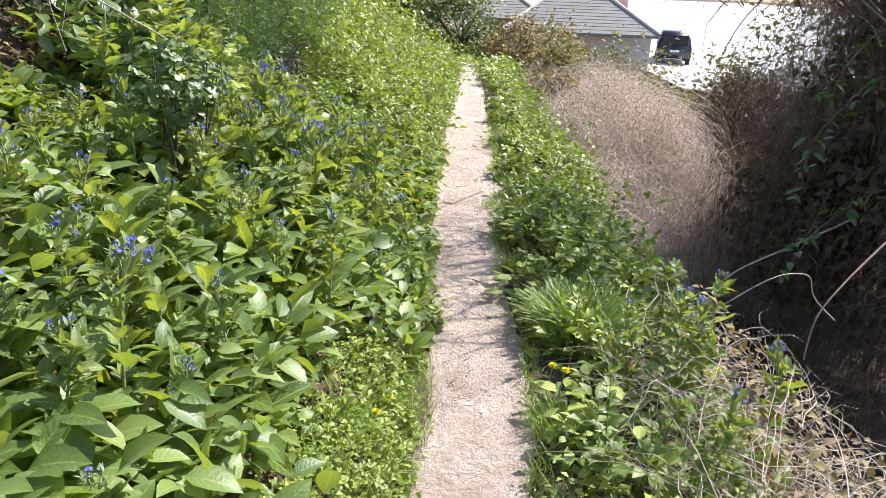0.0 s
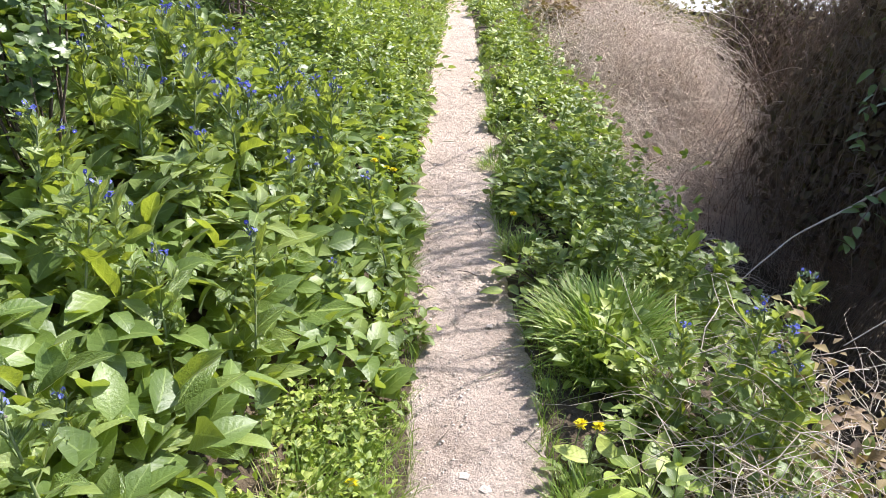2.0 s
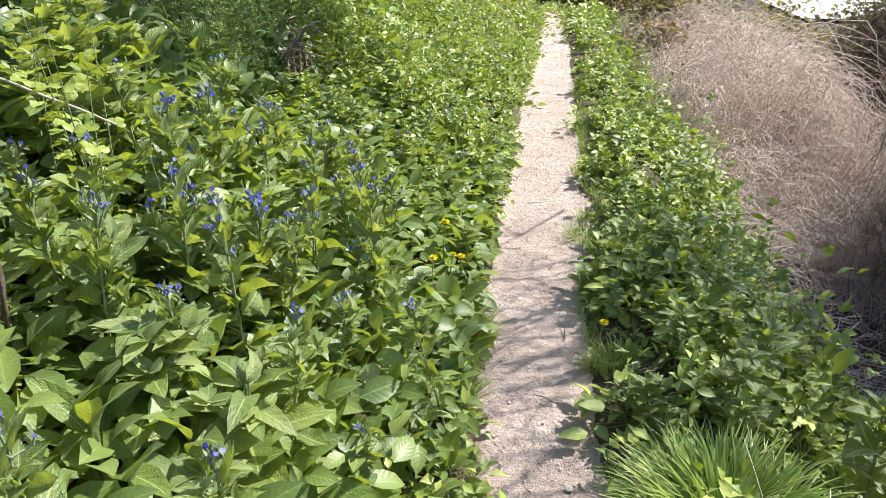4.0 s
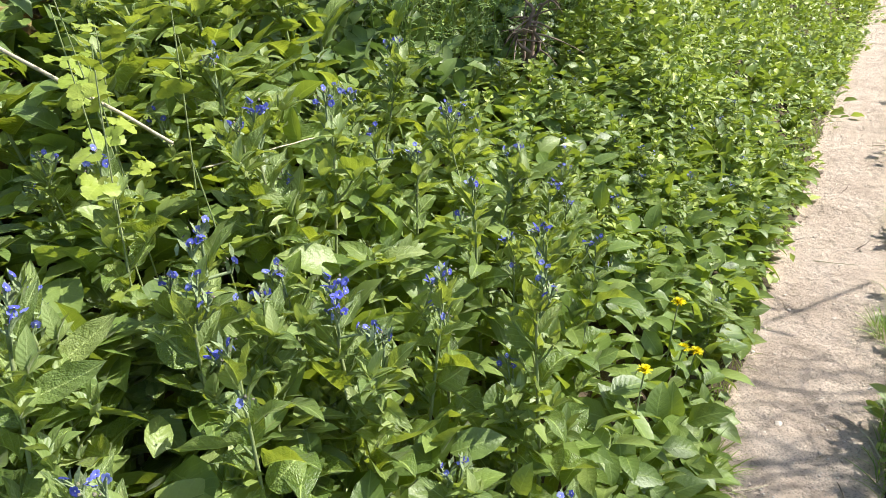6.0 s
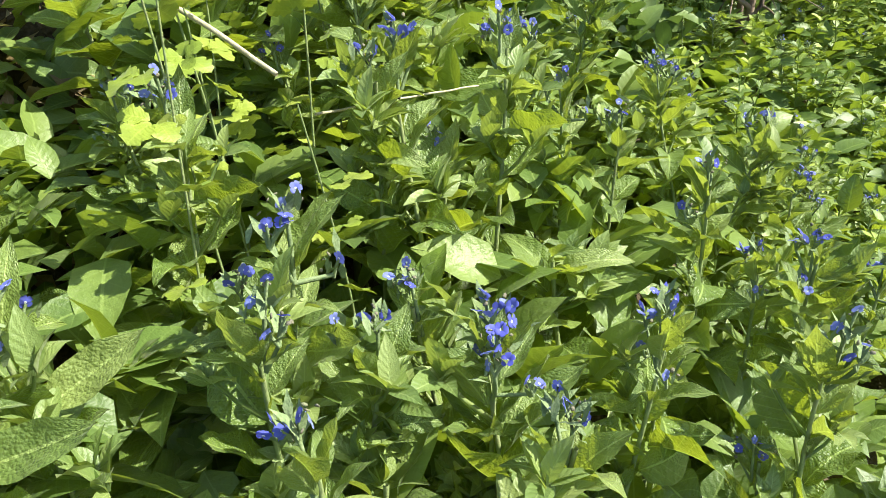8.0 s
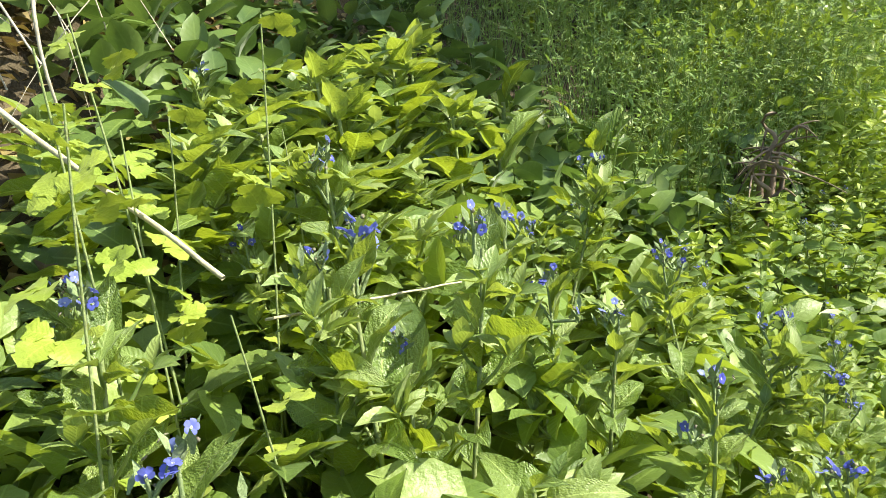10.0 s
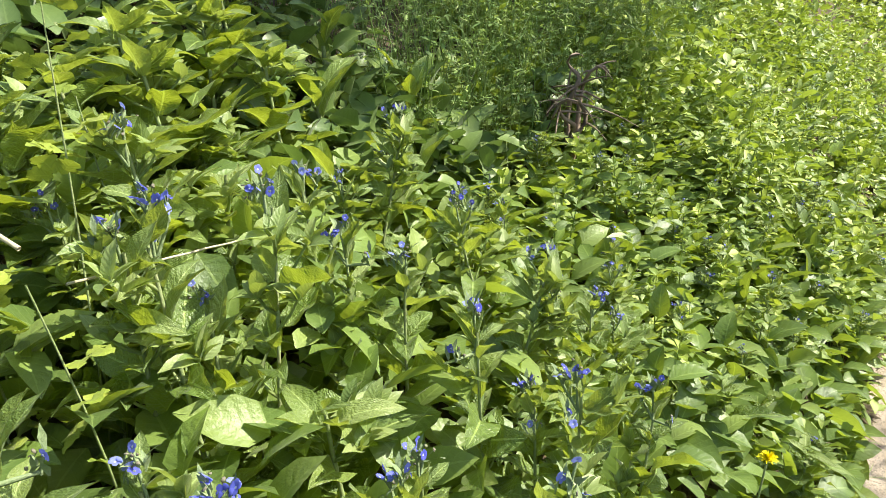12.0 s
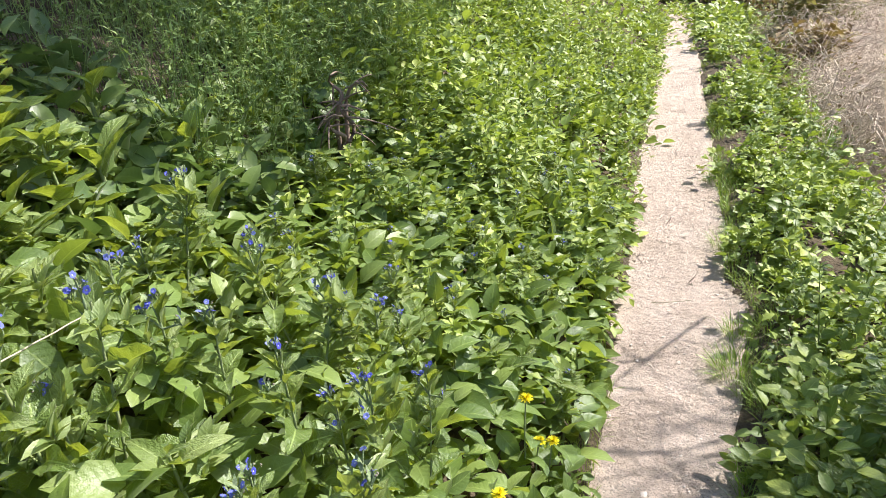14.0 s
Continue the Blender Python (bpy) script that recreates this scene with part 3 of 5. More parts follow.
# and some on the verge below the path
for x, y, top, w in ((0.9, 1.8, 0.43, 4), (0.85, 2.14, 0.3, 1), (0.62, 1.95, 0.32, 1), (0.8, 1.95, 0.38, 6), (0.9, 2.2, 0.34, 2), (0.74, 1.7, 0.32, 0), (0.55, 1.35, 0.3, 2), (0.72, 1.25, 0.34, 1), (1.0, 1.5, 0.32, 0),
                     (0.42, 1.2, 0.24, 5), (0.55, 2.75, 0.34, 5), (0.7, 2.95, 0.36, 3), (0.45, 3.05, 0.3, 3), (0.62, 3.3, 0.33, 5), (0.36, 3.55, 0.26, 3), (0.5, 3.75, 0.3, 5),
                     (0.9, 2.6, 0.32, 3), (0.34, 2.75, 0.22, 5)):
    plant_at(x, y, top, w)


# ---- undergrowth as masses of leaves ----
L_NEAR = blade(0.075, 0.04, 4, 2, 0.35, 0.6, 0.03, (0.62, 0.85), 0.005)
L_SMALL = blade(0.04, 0.024, 2, 2, 0.35, 0.7, 0.0, (0.55, 0.8), 0.003)
L_FAR = blade(0.06, 0.034, 2, 2, 0.3, 0.6, 0.0, (0.6, 0.8), 0.0)
L_GRASS = blade(0.2, 0.0042, 4, 1, 0.0, 1.1, 0.0, (0.15, 0.6))
L_LANCE = blade(0.05, 0.013, 2, 2, 0.3, 0.6, 0.0, (0.5, 0.8))


def cut_leaf():
    """A small leaf of three pointed lobes."""
    V, F, U, n = [], [], [], 0
    for a, k in ((0.0, 1.0), (0.95, 0.8), (-0.95, 0.8)):
        v, f, u = blade(0.034, 0.02, 3, 2, 0.3, 0.5, 0.05, (0.8, 0.8), 0.003, 6)
        R = turns(np.array([a]), np.array([0.08]), np.array([0.0]))[0]
        V.append(v @ R.T * k)
        F.append(f + n)
        U.append(u)
        n += len(v)
    return np.concatenate(V), np.concatenate(F), np.concatenate(U)


L_CUT = cut_leaf()


def scatter(heap, tpl, n, xr, yr, low, high, size, el=(0.2, 0.5), keep=None):
    x, y = rng.uniform(*xr, n), rng.uniform(*yr, n)
    if keep is not None:
        ok = keep(x, y)
        x, y = x[ok], y[ok]
    n = len(x)
    lo, hi = low(x, y), high(x, y)
    z = lo + (hi - lo) * rng.uniform(0, 1, n) ** 0.7
    heap.add(tpl, turns(rng.uniform(0, 6.28, n), rng.normal(*el, n), rng.normal(0, 0.45, n)), np.stack([x, y, z], -1), rng.uniform(*size, n))


def clump(x, y, f=3.1, s=0.0):
    return 0.5 + 0.35 * wob(x, y, f, s) + 0.25 * wob(x, y, f * 2.7, s + 2)


h = Heap()
off_path_l = lambda x, y: (x < -path_half(y, -1) - 0.03) & ~((x > -0.5) & (y < 1.95))
scatter(h, L_NEAR, 11000, (-1.9, -0.22), (0.2, 5.8), lambda x, y: ground_z(x, y) + 0.02, lambda x, y: np.maximum(ground_z(x, y) + 0.06, canopy_top(x, y) - 0.15), (0.8, 1.7), keep=off_path_l)
tagged(new("bank_undergrowth", h.mesh("bank_undergrowth", M_LEAFM)), "dense layered green leaves under the flowering plants", "undergrowth", kind="stuff")



def domes(heap, tpl, cx, cy, rad, hgt, per, size):
    """Leaves in rounded tufts, facing out and up."""
    n = len(cx)
    d = rng.normal(0, 1, (n, per, 3))
    d /= np.linalg.norm(d, axis=2, keepdims=True)
    d[..., 2] = np.abs(d[..., 2])
    k = rng.uniform(0.55, 1.05, (n, per, 1))
    T = np.stack([cx, cy, ground_z(cx, cy)], -1)[:, None] + d * k * np.stack([rad, rad, hgt], -1)[:, None]
    T, d = T.reshape(-1, 3), d.reshape(-1, 3)
    g = ground_z(T[:, 0], T[:, 1])
    T[:, 2] = np.maximum(T[:, 2] - np.clip(np.repeat(ground_z(cx, cy), per) - g, 0, 1), g + 0.015)
    az = np.arctan2(d[:, 1], d[:, 0]) - 1.57 + rng.normal(0, 0.8, len(T))
    heap.add(tpl, turns(az, 0.1 + 0.5 * d[:, 2] + rng.normal(0, 0.4, len(T)), rng.normal(0, 0.5, len(T))), T, rng.uniform(*size, len(T)))


def tufts(heap, tpl, n, xr, yr, rad, hgt, per, size, keep):
    x, y = rng.uniform(*xr, n), rng.uniform(*yr, n)
    ok = keep(x, y)
    x, y = x[ok], y[ok]
    k = 0.42 + 1.3 * rng.uniform(0, 1, len(x)) ** 2.2
    domes(heap, tpl, x, y, k * rng.uniform(*rad, len(x)), k * hgt(x, y), per, size)


h, h2 = Heap(), Heap()
far_h = lambda x, y: np.interp(-x, [0.2, 0.5, 1.0, 3.0], [0.16, 0.32, 0.38, 0.42]) * rng.uniform(0.5, 1.35, len(x)) * np.clip(0.45 + 1.1 * clump(x, y, 3.2, 17), 0.3, 1.4)
keep_l = lambda x, y: (x < -path_half(y, -1) - 0.1) | (y > 13.2)
patchy = lambda x, y: keep_l(x, y) & (clump(x, y, 3.4, 4) > 0.38)
tufts(h, L_SMALL, 300, (-2.6, -0.25), (4.8, 9.5), (0.1, 0.22), far_h, 40, (0.8, 2.0), patchy)
tufts(h, L_CUT, 130, (-2.6, -0.25), (4.8, 9.5), (0.1, 0.2), far_h, 38, (0.9, 1.9), keep_l)
tufts(h, L_LANCE, 260, (-2.6, -0.25), (4.8, 10.0), (0.08, 0.16), lambda x, y: far_h(x, y) * 1.35, 40, (0.8, 1.8), lambda x, y: keep_l(x, y) & (clump(x, y, 2.6, 11) > 0.4))
tufts(h2, L_NEAR, 170, (-2.4, -0.3), (4.8, 8.5), (0.1, 0.2), far_h, 30, (0.6, 1.3), keep_l)
tufts(h, L_FAR, 420, (-6, 0.1), (9.0, 17), (0.15, 0.35), lambda x, y: far_h(x, y) * 1.2, 40, (0.9, 2.0), keep_l)
for k in range(2):
    tufts((h, h2)[k], (L_SMALL, L_NEAR)[k], (150, 110)[k], (-0.42, -0.15), (2.0, 13), (0.05, 0.12), lambda x, y: 0.13 + 0.06 * rng.uniform(0, 1, len(x)), 26, ((0.7, 1.5), (0.4, 0.9))[k], lambda x, y: (x < -path_half(y, -1) - 0.02) & (x > -path_half(y, -1) - 0.16))
for tpl in (L_SMALL, L_CUT):
    tufts(h, tpl, 110, (-0.55, -0.22), (0.8, 1.95), (0.04, 0.09), lambda x, y: 0.1 + 0 * x, 26, (0.4, 0.85), lambda x, y: x < -path_half(y, -1) - 0.03)
tufts(h2, L_NEAR, 240, (-1.6, -0.3), (-2.6, 0.6), (0.12, 0.24), far_h, 34, (0.8, 1.6), keep_l)


def spires(heap, n, xr, yr, hr, keep):
    """Upright stems with leaves in pairs, like young nettles."""
    x, y = rng.uniform(*xr, n), rng.uniform(*yr, n)
    ok = keep(x, y)
    x, y = x[ok], y[ok]
    n = len(x)
    t = np.linspace(0, 1, 9)
    top = np.stack([rng.normal(0, 0.05, n), rng.normal(0, 0.05, n), rng.uniform(*hr, n)], -1)
    P = np.stack([x, y, ground_z(x, y)], -1)[:, None] + top[:, None] * t[None, :, None]
    heap.tubes(P, np.tile(np.linspace(0.0028, 0.0012, 9), (n, 1)), 4)
    for k in range(2, 9):
        a = rng.uniform(0, 6.28, n)
        for q in range(4 if k > 5 else 3):
            heap.add(L_NEAR, turns(a + q * 1.7 + rng.normal(0, 0.3, n), rng.normal(0.15 + 0.05 * k, 0.3, n), rng.normal(0, 0.4, n)), P[:, k], rng.uniform(0.5, 1.0, n) * (1.25 - 0.08 * k))


spires(h, 120, (-2.4, -0.35), (4.9, 10.5), (0.3, 0.62), keep_l)
spires(h2, 90, (-2.4, -0.35), (4.7, 9.0), (0.25, 0.55), keep_l)
spires(h, 45, (-1.35, -0.4), (3.6, 5.2), (0.18, 0.34), keep_l)
spires(h2, 35, (-1.35, -0.4), (3.5, 5.2), (0.18, 0.34), keep_l)
tagged(new("far_bank_herbs", h.mesh("far_bank_herbs", M_FRESH)), "sunlit bright green herbs and nettles covering the bank", "undergrowth", kind="stuff")
tagged(new("broad_leaved_herbs", h2.mesh("broad_leaved_herbs", M_LEAFM)), "tufts of broader green leaves among the bank herbs", "undergrowth", kind="stuff")

h, h2 = Heap(), Heap()
scatter(h2, L_SMALL, 2200, (0.9, 2.9), (8.0, 15), lambda x, y: ground_z(x, y) + 0.3, lambda x, y: mound_top(x, y) + 0.05, (0.6, 1.3), keep=lambda x, y: clump(x, y, 2.0, 6) > 0.5)
open_spots = lambda x, y: ((x < 0.4) & (np.abs(y - 1.72) < 0.24)) | ((x < 0.36) & (np.abs(y - 3.1) < 0.22)) | ((np.abs(x - 0.66) < 0.16) & (np.abs(y - 1.55) < 0.26))
keep_r = lambda x, y: ((x > path_half(y, 1) + 0.1) & ~open_spots(x, y) & (wob(x, y, 3.0, 8) > -0.62)) | (y > 13.2)
verge_h = lambda x, y: 0.8 * np.interp(x, [0.2, 0.35, 0.6, 1.0, 1.3], [0.06, 0.14, 0.25, 0.33, 0.3]) * rng.uniform(0.5, 1.5, len(x)) * np.clip(0.35 + 1.3 * clump(x, y, 3.6, 19), 0.3, 1.35)
CLUMPS = []
for k in range(6):
    hc = Heap()
    n = 34
    d = rng.normal(0, 1, (n, 3))
    d /= np.linalg.norm(d, axis=1, keepdims=True)
    d[:, 2] = np.abs(d[:, 2])
    T = d * rng.uniform(0.5, 1.05, (n, 1)) * (0.13, 0.13, 0.26)
    hc.add(L_NEAR if k % 2 else L_SMALL, turns(np.arctan2(d[:, 1], d[:, 0]) - 1.57 + rng.normal(0, 0.7, n), 0.1 + 0.5 * d[:, 2] + rng.normal(0, 0.4, n), rng.normal(0, 0.5, n)), T, rng.uniform(0.6, 1.1, n) * (1 if k % 2 else 1.7))
    hc.tubes(np.stack([T * 0.02, T * (0.4, 0.4, 0.6), T], 1), np.tile([0.002, 0.0016, 0.001], (n, 1)), 3)
    CLUMPS.append(hc.mesh("foliage", (M_LEAFM, M_FRESH)[k > 0]))
x, y = rng.uniform(0.25, 1.2, 120), rng.uniform(0.5, 4.4, 120)
ok = keep_r(x, y)
for px, py, tall in zip(x[ok], y[ok], verge_h(x[ok], y[ok])):
    k = 0.6 + 0.7 * rng.uniform() ** 1.5
    ob = new("herb_clump")
    tagged(part("foliage", CLUMPS[int(rng.integers(6))], ob), kind="stuff")
    ob.matrix_basis = pose(px, py, float(ground_z(px, py)), 0, 0, rng.uniform(0, 360)) @ Matrix.Diagonal((k, k, max(0.3, tall / 0.26), 1))
    tagged(ob, "low leafy green herb clump on the path verge", "wild plant", "herb clumps on the verge")
tufts(h2, L_CUT, 170, (0.25, 1.25), (2.6, 9.0), (0.09, 0.19), lambda x, y: verge_h(x, y) * 1.2, 42, (0.8, 1.7), keep_r)
tufts(h, L_CUT, 70, (0.25, 1.2), (1.0, 7.0), (0.08, 0.16), verge_h, 38, (0.7, 1.5), keep_r)
tufts(h2, L_SMALL, 100, (0.25, 1.2), (1.0, 9.0), (0.06, 0.16), verge_h, 40, (0.7, 1.6), keep_r)
tufts(h2, L_LANCE, 70, (0.25, 1.1), (0.8, 7.0), (0.06, 0.14), lambda x, y: verge_h(x, y) * 1.1, 34, (0.7, 1.5), keep_r)
tufts(h2, L_FAR, 260, (-0.1, 1.9), (8.5, 17), (0.14, 0.3), lambda x, y: verge_h(x, y) * 1.3, 40, (0.9, 1.9), keep_r)
tufts(h, L_FAR, 90, (0.25, 1.4), (-2.6, 0.6), (0.14, 0.26), verge_h, 40, (0.9, 1.9), keep_r)
for cx, cy, r_, h_ in ((0.34, 3.72, 0.19, 0.24), (0.52, 3.5, 0.2, 0.28), (0.4, 3.38, 0.16, 0.24), (0.62, 3.85, 0.2, 0.3), (0.75, 1.75, 0.2, 0.42), (0.88, 1.95, 0.2, 0.44), (0.66, 2.0, 0.16, 0.36), (0.98, 1.7, 0.18, 0.45)):
    domes(h, L_NEAR, np.array([cx]), np.array([cy]), np.array([r_]), np.array([h_]), 90, (0.45, 0.95))
spires(h, 60, (0.35, 1.2), (0.7, 8.0), (0.2, 0.42), keep_r)
spires(h2, 60, (0.35, 1.2), (2.0, 10.0), (0.2, 0.42), keep_r)
tagged(new("verge_herbs", h.mesh("verge_herbs", M_LEAFM)), "low mixed green herbs along the lower edge of the path", "undergrowth", kind="stuff")
tagged(new("verge_fresh_herbs", h2.mesh("verge_fresh_herbs", M_FRESH)), "bright young herbs along the lower edge of the path", "undergrowth", kind="stuff")

h = Heap()
edge = lambda x, y: (np.abs(x) > np.where(x > 0, path_half(y, 1), path_half(y, -1)) - 0.01) & (clump(x, y, 4.0, 7) > 0.45)
for side in (-1, 1):
    n = 9000 if side > 0 else 6000
    y = rng.uniform(0.3, 10, n)
    x = side * (np.where(side > 0, path_half(y, 1), path_half(y, -1)) + np.abs(rng.normal(0, 0.09, n)))
    ok = edge(x, y)
    x, y = x[ok], y[ok]
    h.add(L_GRASS, turns(rng.uniform(0, 6.28, len(x)), rng.normal(1.1, 0.3, len(x)), rng.normal(0, 0.5, len(x))), np.stack([x, y, ground_z(x, y)], -1), rng.uniform(0.15, 0.5, len(x)))
tagged(new("verge_grass", h.mesh("verge_grass", M_GRASS)), "short fine grass fringing both edges of the path", "grass", kind="stuff")


def grass_tuft(x, y, n, size, spread):
    h = Heap()
    a, k = rng.uniform(0, 6.28, n), np.sqrt(rng.uniform(0, 1, n)) * spread
    T = np.stack([k * np.cos(a), k * np.sin(a), 0 * a - 0.005], -1)
    h.add(L_GRASS, turns(a - 1.57 + rng.normal(0, 0.5, n), 1.25 - 2.2 * k + rng.normal(0, 0.22, n), rng.normal(0, 0.3, n)), T, rng.uniform(0.6, 1.25, n) * size)
    ob = new("grass_tuft")
    tagged(part("foliage", h.mesh("foliage", M_GRASS), ob), kind="stuff")
    ob.location = (x, y, float(ground_z(x, y)))
    return tagged(ob, "bright green tuft of long fine grass beside the path", "grass tuft", "grass tufts by the path")


grass_tuft(0.48, 2.38, 1500, 1.1, 0.15)
grass_tuft(0.42, 2.2, 600, 0.7, 0.09)
for x, y, n, s, w in ((0.2, 4.25, 300, 0.45, 0.09), (0.22, 4.5, 150, 0.4, 0.06), (0.27, 3.1, 200, 0.5, 0.08), (-0.27, 3.25, 300, 0.55, 0.08), (-0.3, 3.0, 250, 0.6, 0.08), (0.24, 5.3, 250, 0.4, 0.1), (0.26, 6.2, 250, 0.4, 0.12), (-0.3, 1.7, 350, 0.55, 0.1), (-0.28, 1.45, 350, 0.55, 0.1), (0.3, 1.6, 250, 0.5, 0.09), (-0.34, 1.25, 450, 0.6, 0.1), (-0.42, 1.55, 450, 0.6, 0.1), (-0.24, 1.6, 350, 0.45, 0.08), (-0.4, 1.85, 400, 0.6, 0.09), (-0.25, 1.85, 300, 0.5, 0.08), (-0.45, 1.35, 400, 0.6, 0.1), (-0.27, 2.85, 300, 0.6, 0.07), (0.3, 4.05, 300, 0.4, 0.09)):
    grass_tuft(x, y, n if x > 0 or y > 1.95 else n // 3, s, w)

h = Heap()
for n, x0, x1, y0, y1, up in ((2600, 0.72, 1.5, 0.7, 1.6, 0.5), (500, 0.5, 0.8, 1.35, 1.75, 0.3), (420, -0.5, -0.24, 1.5, 1.95, 0.5), (380, -0.42, -0.22, 0.9, 1.4, 0.5), (350, 0.3, 0.5, 2.9, 4.4, 0.4)):
    x, y = rng.uniform(x0, x1, n), rng.uniform(y0, y1, n)
    ok = clump(x, y, 5.0, 21) > 0.36
    x, y = x[ok], y[ok]
    h.add(L_GRASS, turns(rng.uniform(0, 6.28, len(x)), rng.normal(up, 0.4, len(x)), rng.normal(0, 0.5, len(x))), np.stack([x, y, ground_z(x, y) + rng.uniform(0, 0.05, len(x))], -1), rng.uniform(0.35, 0.95, len(x)) * (1 if x0 > 0.6 else 0.55))
tagged(new("dead_grass", h.mesh("dead_grass", M_DEADGRASS)), "flattened dead straw-coloured grass beside the path", "grass", kind="stuff")

# ---- dandelions ----
DLEAF = mesh("leaf", *(lambda b: (b[0], b[1], M_LEAF, b[2]))(blade(0.1, 0.022, 12, 2, 0.2, 0.8, 0.02, (0.9, 0.5), 0.0, 3, 0.35)))


def dandelion(x, y, z, seed, spread=1.2):
    r = np.random.default_rng(seed)
    g = float(ground_z(x, y))
    root = new("dandelion")
    root.location = (x, y, g)
    hgt = max(0.06, z - g)
    K = 6
    t = np.linspace(0, 1, K)
    hp = Heap()
    hp.tubes(np.stack([0.02 * t ** 2, 0.01 * t, hgt * t - 0.01], -1)[None], np.full((1, K), 0.0022), 5)
    part("stem", hp.mesh("stem", M_STEM), root)
    hp = Heap()
    n = 90
    a, el = r.uniform(0, 6.28, n), np.linspace(0.05, 1.3, n)
    hp.add(blade(0.017, 0.0032, 2, 1, 0.0, 0.2, 0.0, (0.2, 0.15)), turns(a, el, 0 * a), np.tile([0.02, 0.01, hgt - 0.01], (n, 1)), spread * np.linspace(1.05, 0.7, n))
    part("flower_head", hp.mesh("flower_head", M_YELLOW), root, None, "bright yellow many-petalled flower head")
    for i in range(7):
        part("leaf", DLEAF, root, pose(0, 0, 0.004, r.uniform(5, 40), r.uniform(-20, 20), i * 51 + r.uniform(-15, 15)))
    return tagged(root, "yellow dandelion in bloom beside the path", "dandelion", "dandelions by the path")


for i, (x, y, z) in enumerate(((-0.38, 3.1, 0.43), (-0.37, 3.47, 0.27), (-0.39, 3.45, 0.42), (0.275, 1.74, 0.19), (0.2, 3.11, 0.19), (0.33, 1.78, 0.15), (-0.34, 3.5, 0.25), (-0.33, 1.5, 0.12), (-0.3, 1.62, 0.1))):
    dandelion(x, y, z, 60 + i)


# ---- dry stems, lobed plant, cleavers ----
def tube_thing(name, pts, r0, r1, mat, label, category, sides=6):
    P = np.array(pts, float)
    t = np.linspace(0, 1, 24)
    s = np.linspace(0, 1, len(P))
    C = np.stack([np.interp(t, s, P[:, c]) for c in range(3)], -1)
    for _ in range(4):
        C[1:-1] = (C[:-2] + 2 * C[1:-1] + C[2:]) / 4
    C += 0.25 * r0 * np.sin(t[:, None] * np.array([17, 23, 29]) + 1)
    h = Heap()
    h.tubes(C[None], np.linspace(r0, r1, len(t))[None], sides)
    return tagged(new(name, h.mesh(name, mat)), label, category)



tube_thing("dry_stalk", [(-1.55, 2.35, 1.38), (-1.31, 2.42, 1.23), (-1.014, 2.518, 1.054)], 0.0042, 0.003, M_STRAW, "bleached dry hollow stalk leaning across the flowering plants", "dead stalk")
tube_thing("dry_stalk", [(-1.0, 2.55, 1.0), (-1.0, 2.7, 0.985), (-1.01, 2.86, 0.965)], 0.0018, 0.0014, M_STRAW, "thin pale dry stalk lying among green leaves", "dead stalk")


def lobed_leaf():
    """Three rounded, toothed lobes from one point."""
    V, F, U, n = [], [], [], 0
    for a, k in ((0.0, 1.0), (1.1, 0.85), (-1.1, 0.85)):
        v, f, u = blade(0.06, 0.05, 10, 2, 0.2, 0.6, 0.04, (0.75, 0.5), 0.01, 5, 0.22)
        R = turns(np.array([a]), np.array([0.1]), np.array([0.0]))[0]
        V.append(v @ R.T * k)
        F.append(f + n)
        U.append(u)
        n += len(v)
    return np.concatenate(V), np.concatenate(F), np.concatenate(U)


LOBED = lobed_leaf()
LOBED_ME = mesh("leaf", LOBED[0], LOBED[1], M_YOUNG, LOBED[2])


def hedge_seedling(x, y, top, n, seed, size=1.0):
    r = np.random.default_rng(seed)
    g = float(ground_z(x, y))
    root = new("hogweed_plant")
    root.location = (x, y, g)
    me, P = stem_mesh(top - g, 0.0024, r.uniform(-0.05, 0.05, 2), seed)
    part("stem", me, root)
    for i in range(n):
        t = 0.3 + 0.7 * i / n
        p = [np.interp(t, np.linspace(0, 1, len(P)), P[:, c]) for c in range(3)]
        a = r.uniform(0, 6.28)
        m = Matrix.Translation(p) @ Euler((r.uniform(-0.5, 0.9), r.uniform(-0.6, 0.6), a), "XYZ").to_matrix().to_4x4() @ Matrix.Translation((0, 0.025, 0)) @ Matrix.Scale(size * r.uniform(0.6, 1.15), 4)
        part("leaf", LOBED_ME, root, m)
    return tagged(root, "young yellow-green plant with three-lobed leaves", "wild plant", "lobed young plants")


for i, (x, y, top, n) in enumerate(((-0.95, 2.53, 1.07, 5), (-1.04, 2.42, 1.32, 9), (-1.0, 2.34, 1.27, 7), (-1.12, 2.5, 1.36, 9), (-1.14, 2.62, 1.36, 9), (-1.08, 2.48, 1.24, 7), (-1.2, 2.75, 1.22, 8), (-1.25, 2.55, 1.26, 7),
                                    (-1.2, 3.95, 0.95, 4), (-1.28, 4.7, 0.98, 5), (-1.4, 4.85, 1.0, 5)
                                    )):
    hedge_seedling(x, y, top, int(1.8 * n), 80 + i, 0.58)


# ---- pale ivy on a stump, hanging bare twigs at the hedge foot ----
L_IVY = lobed_leaf()


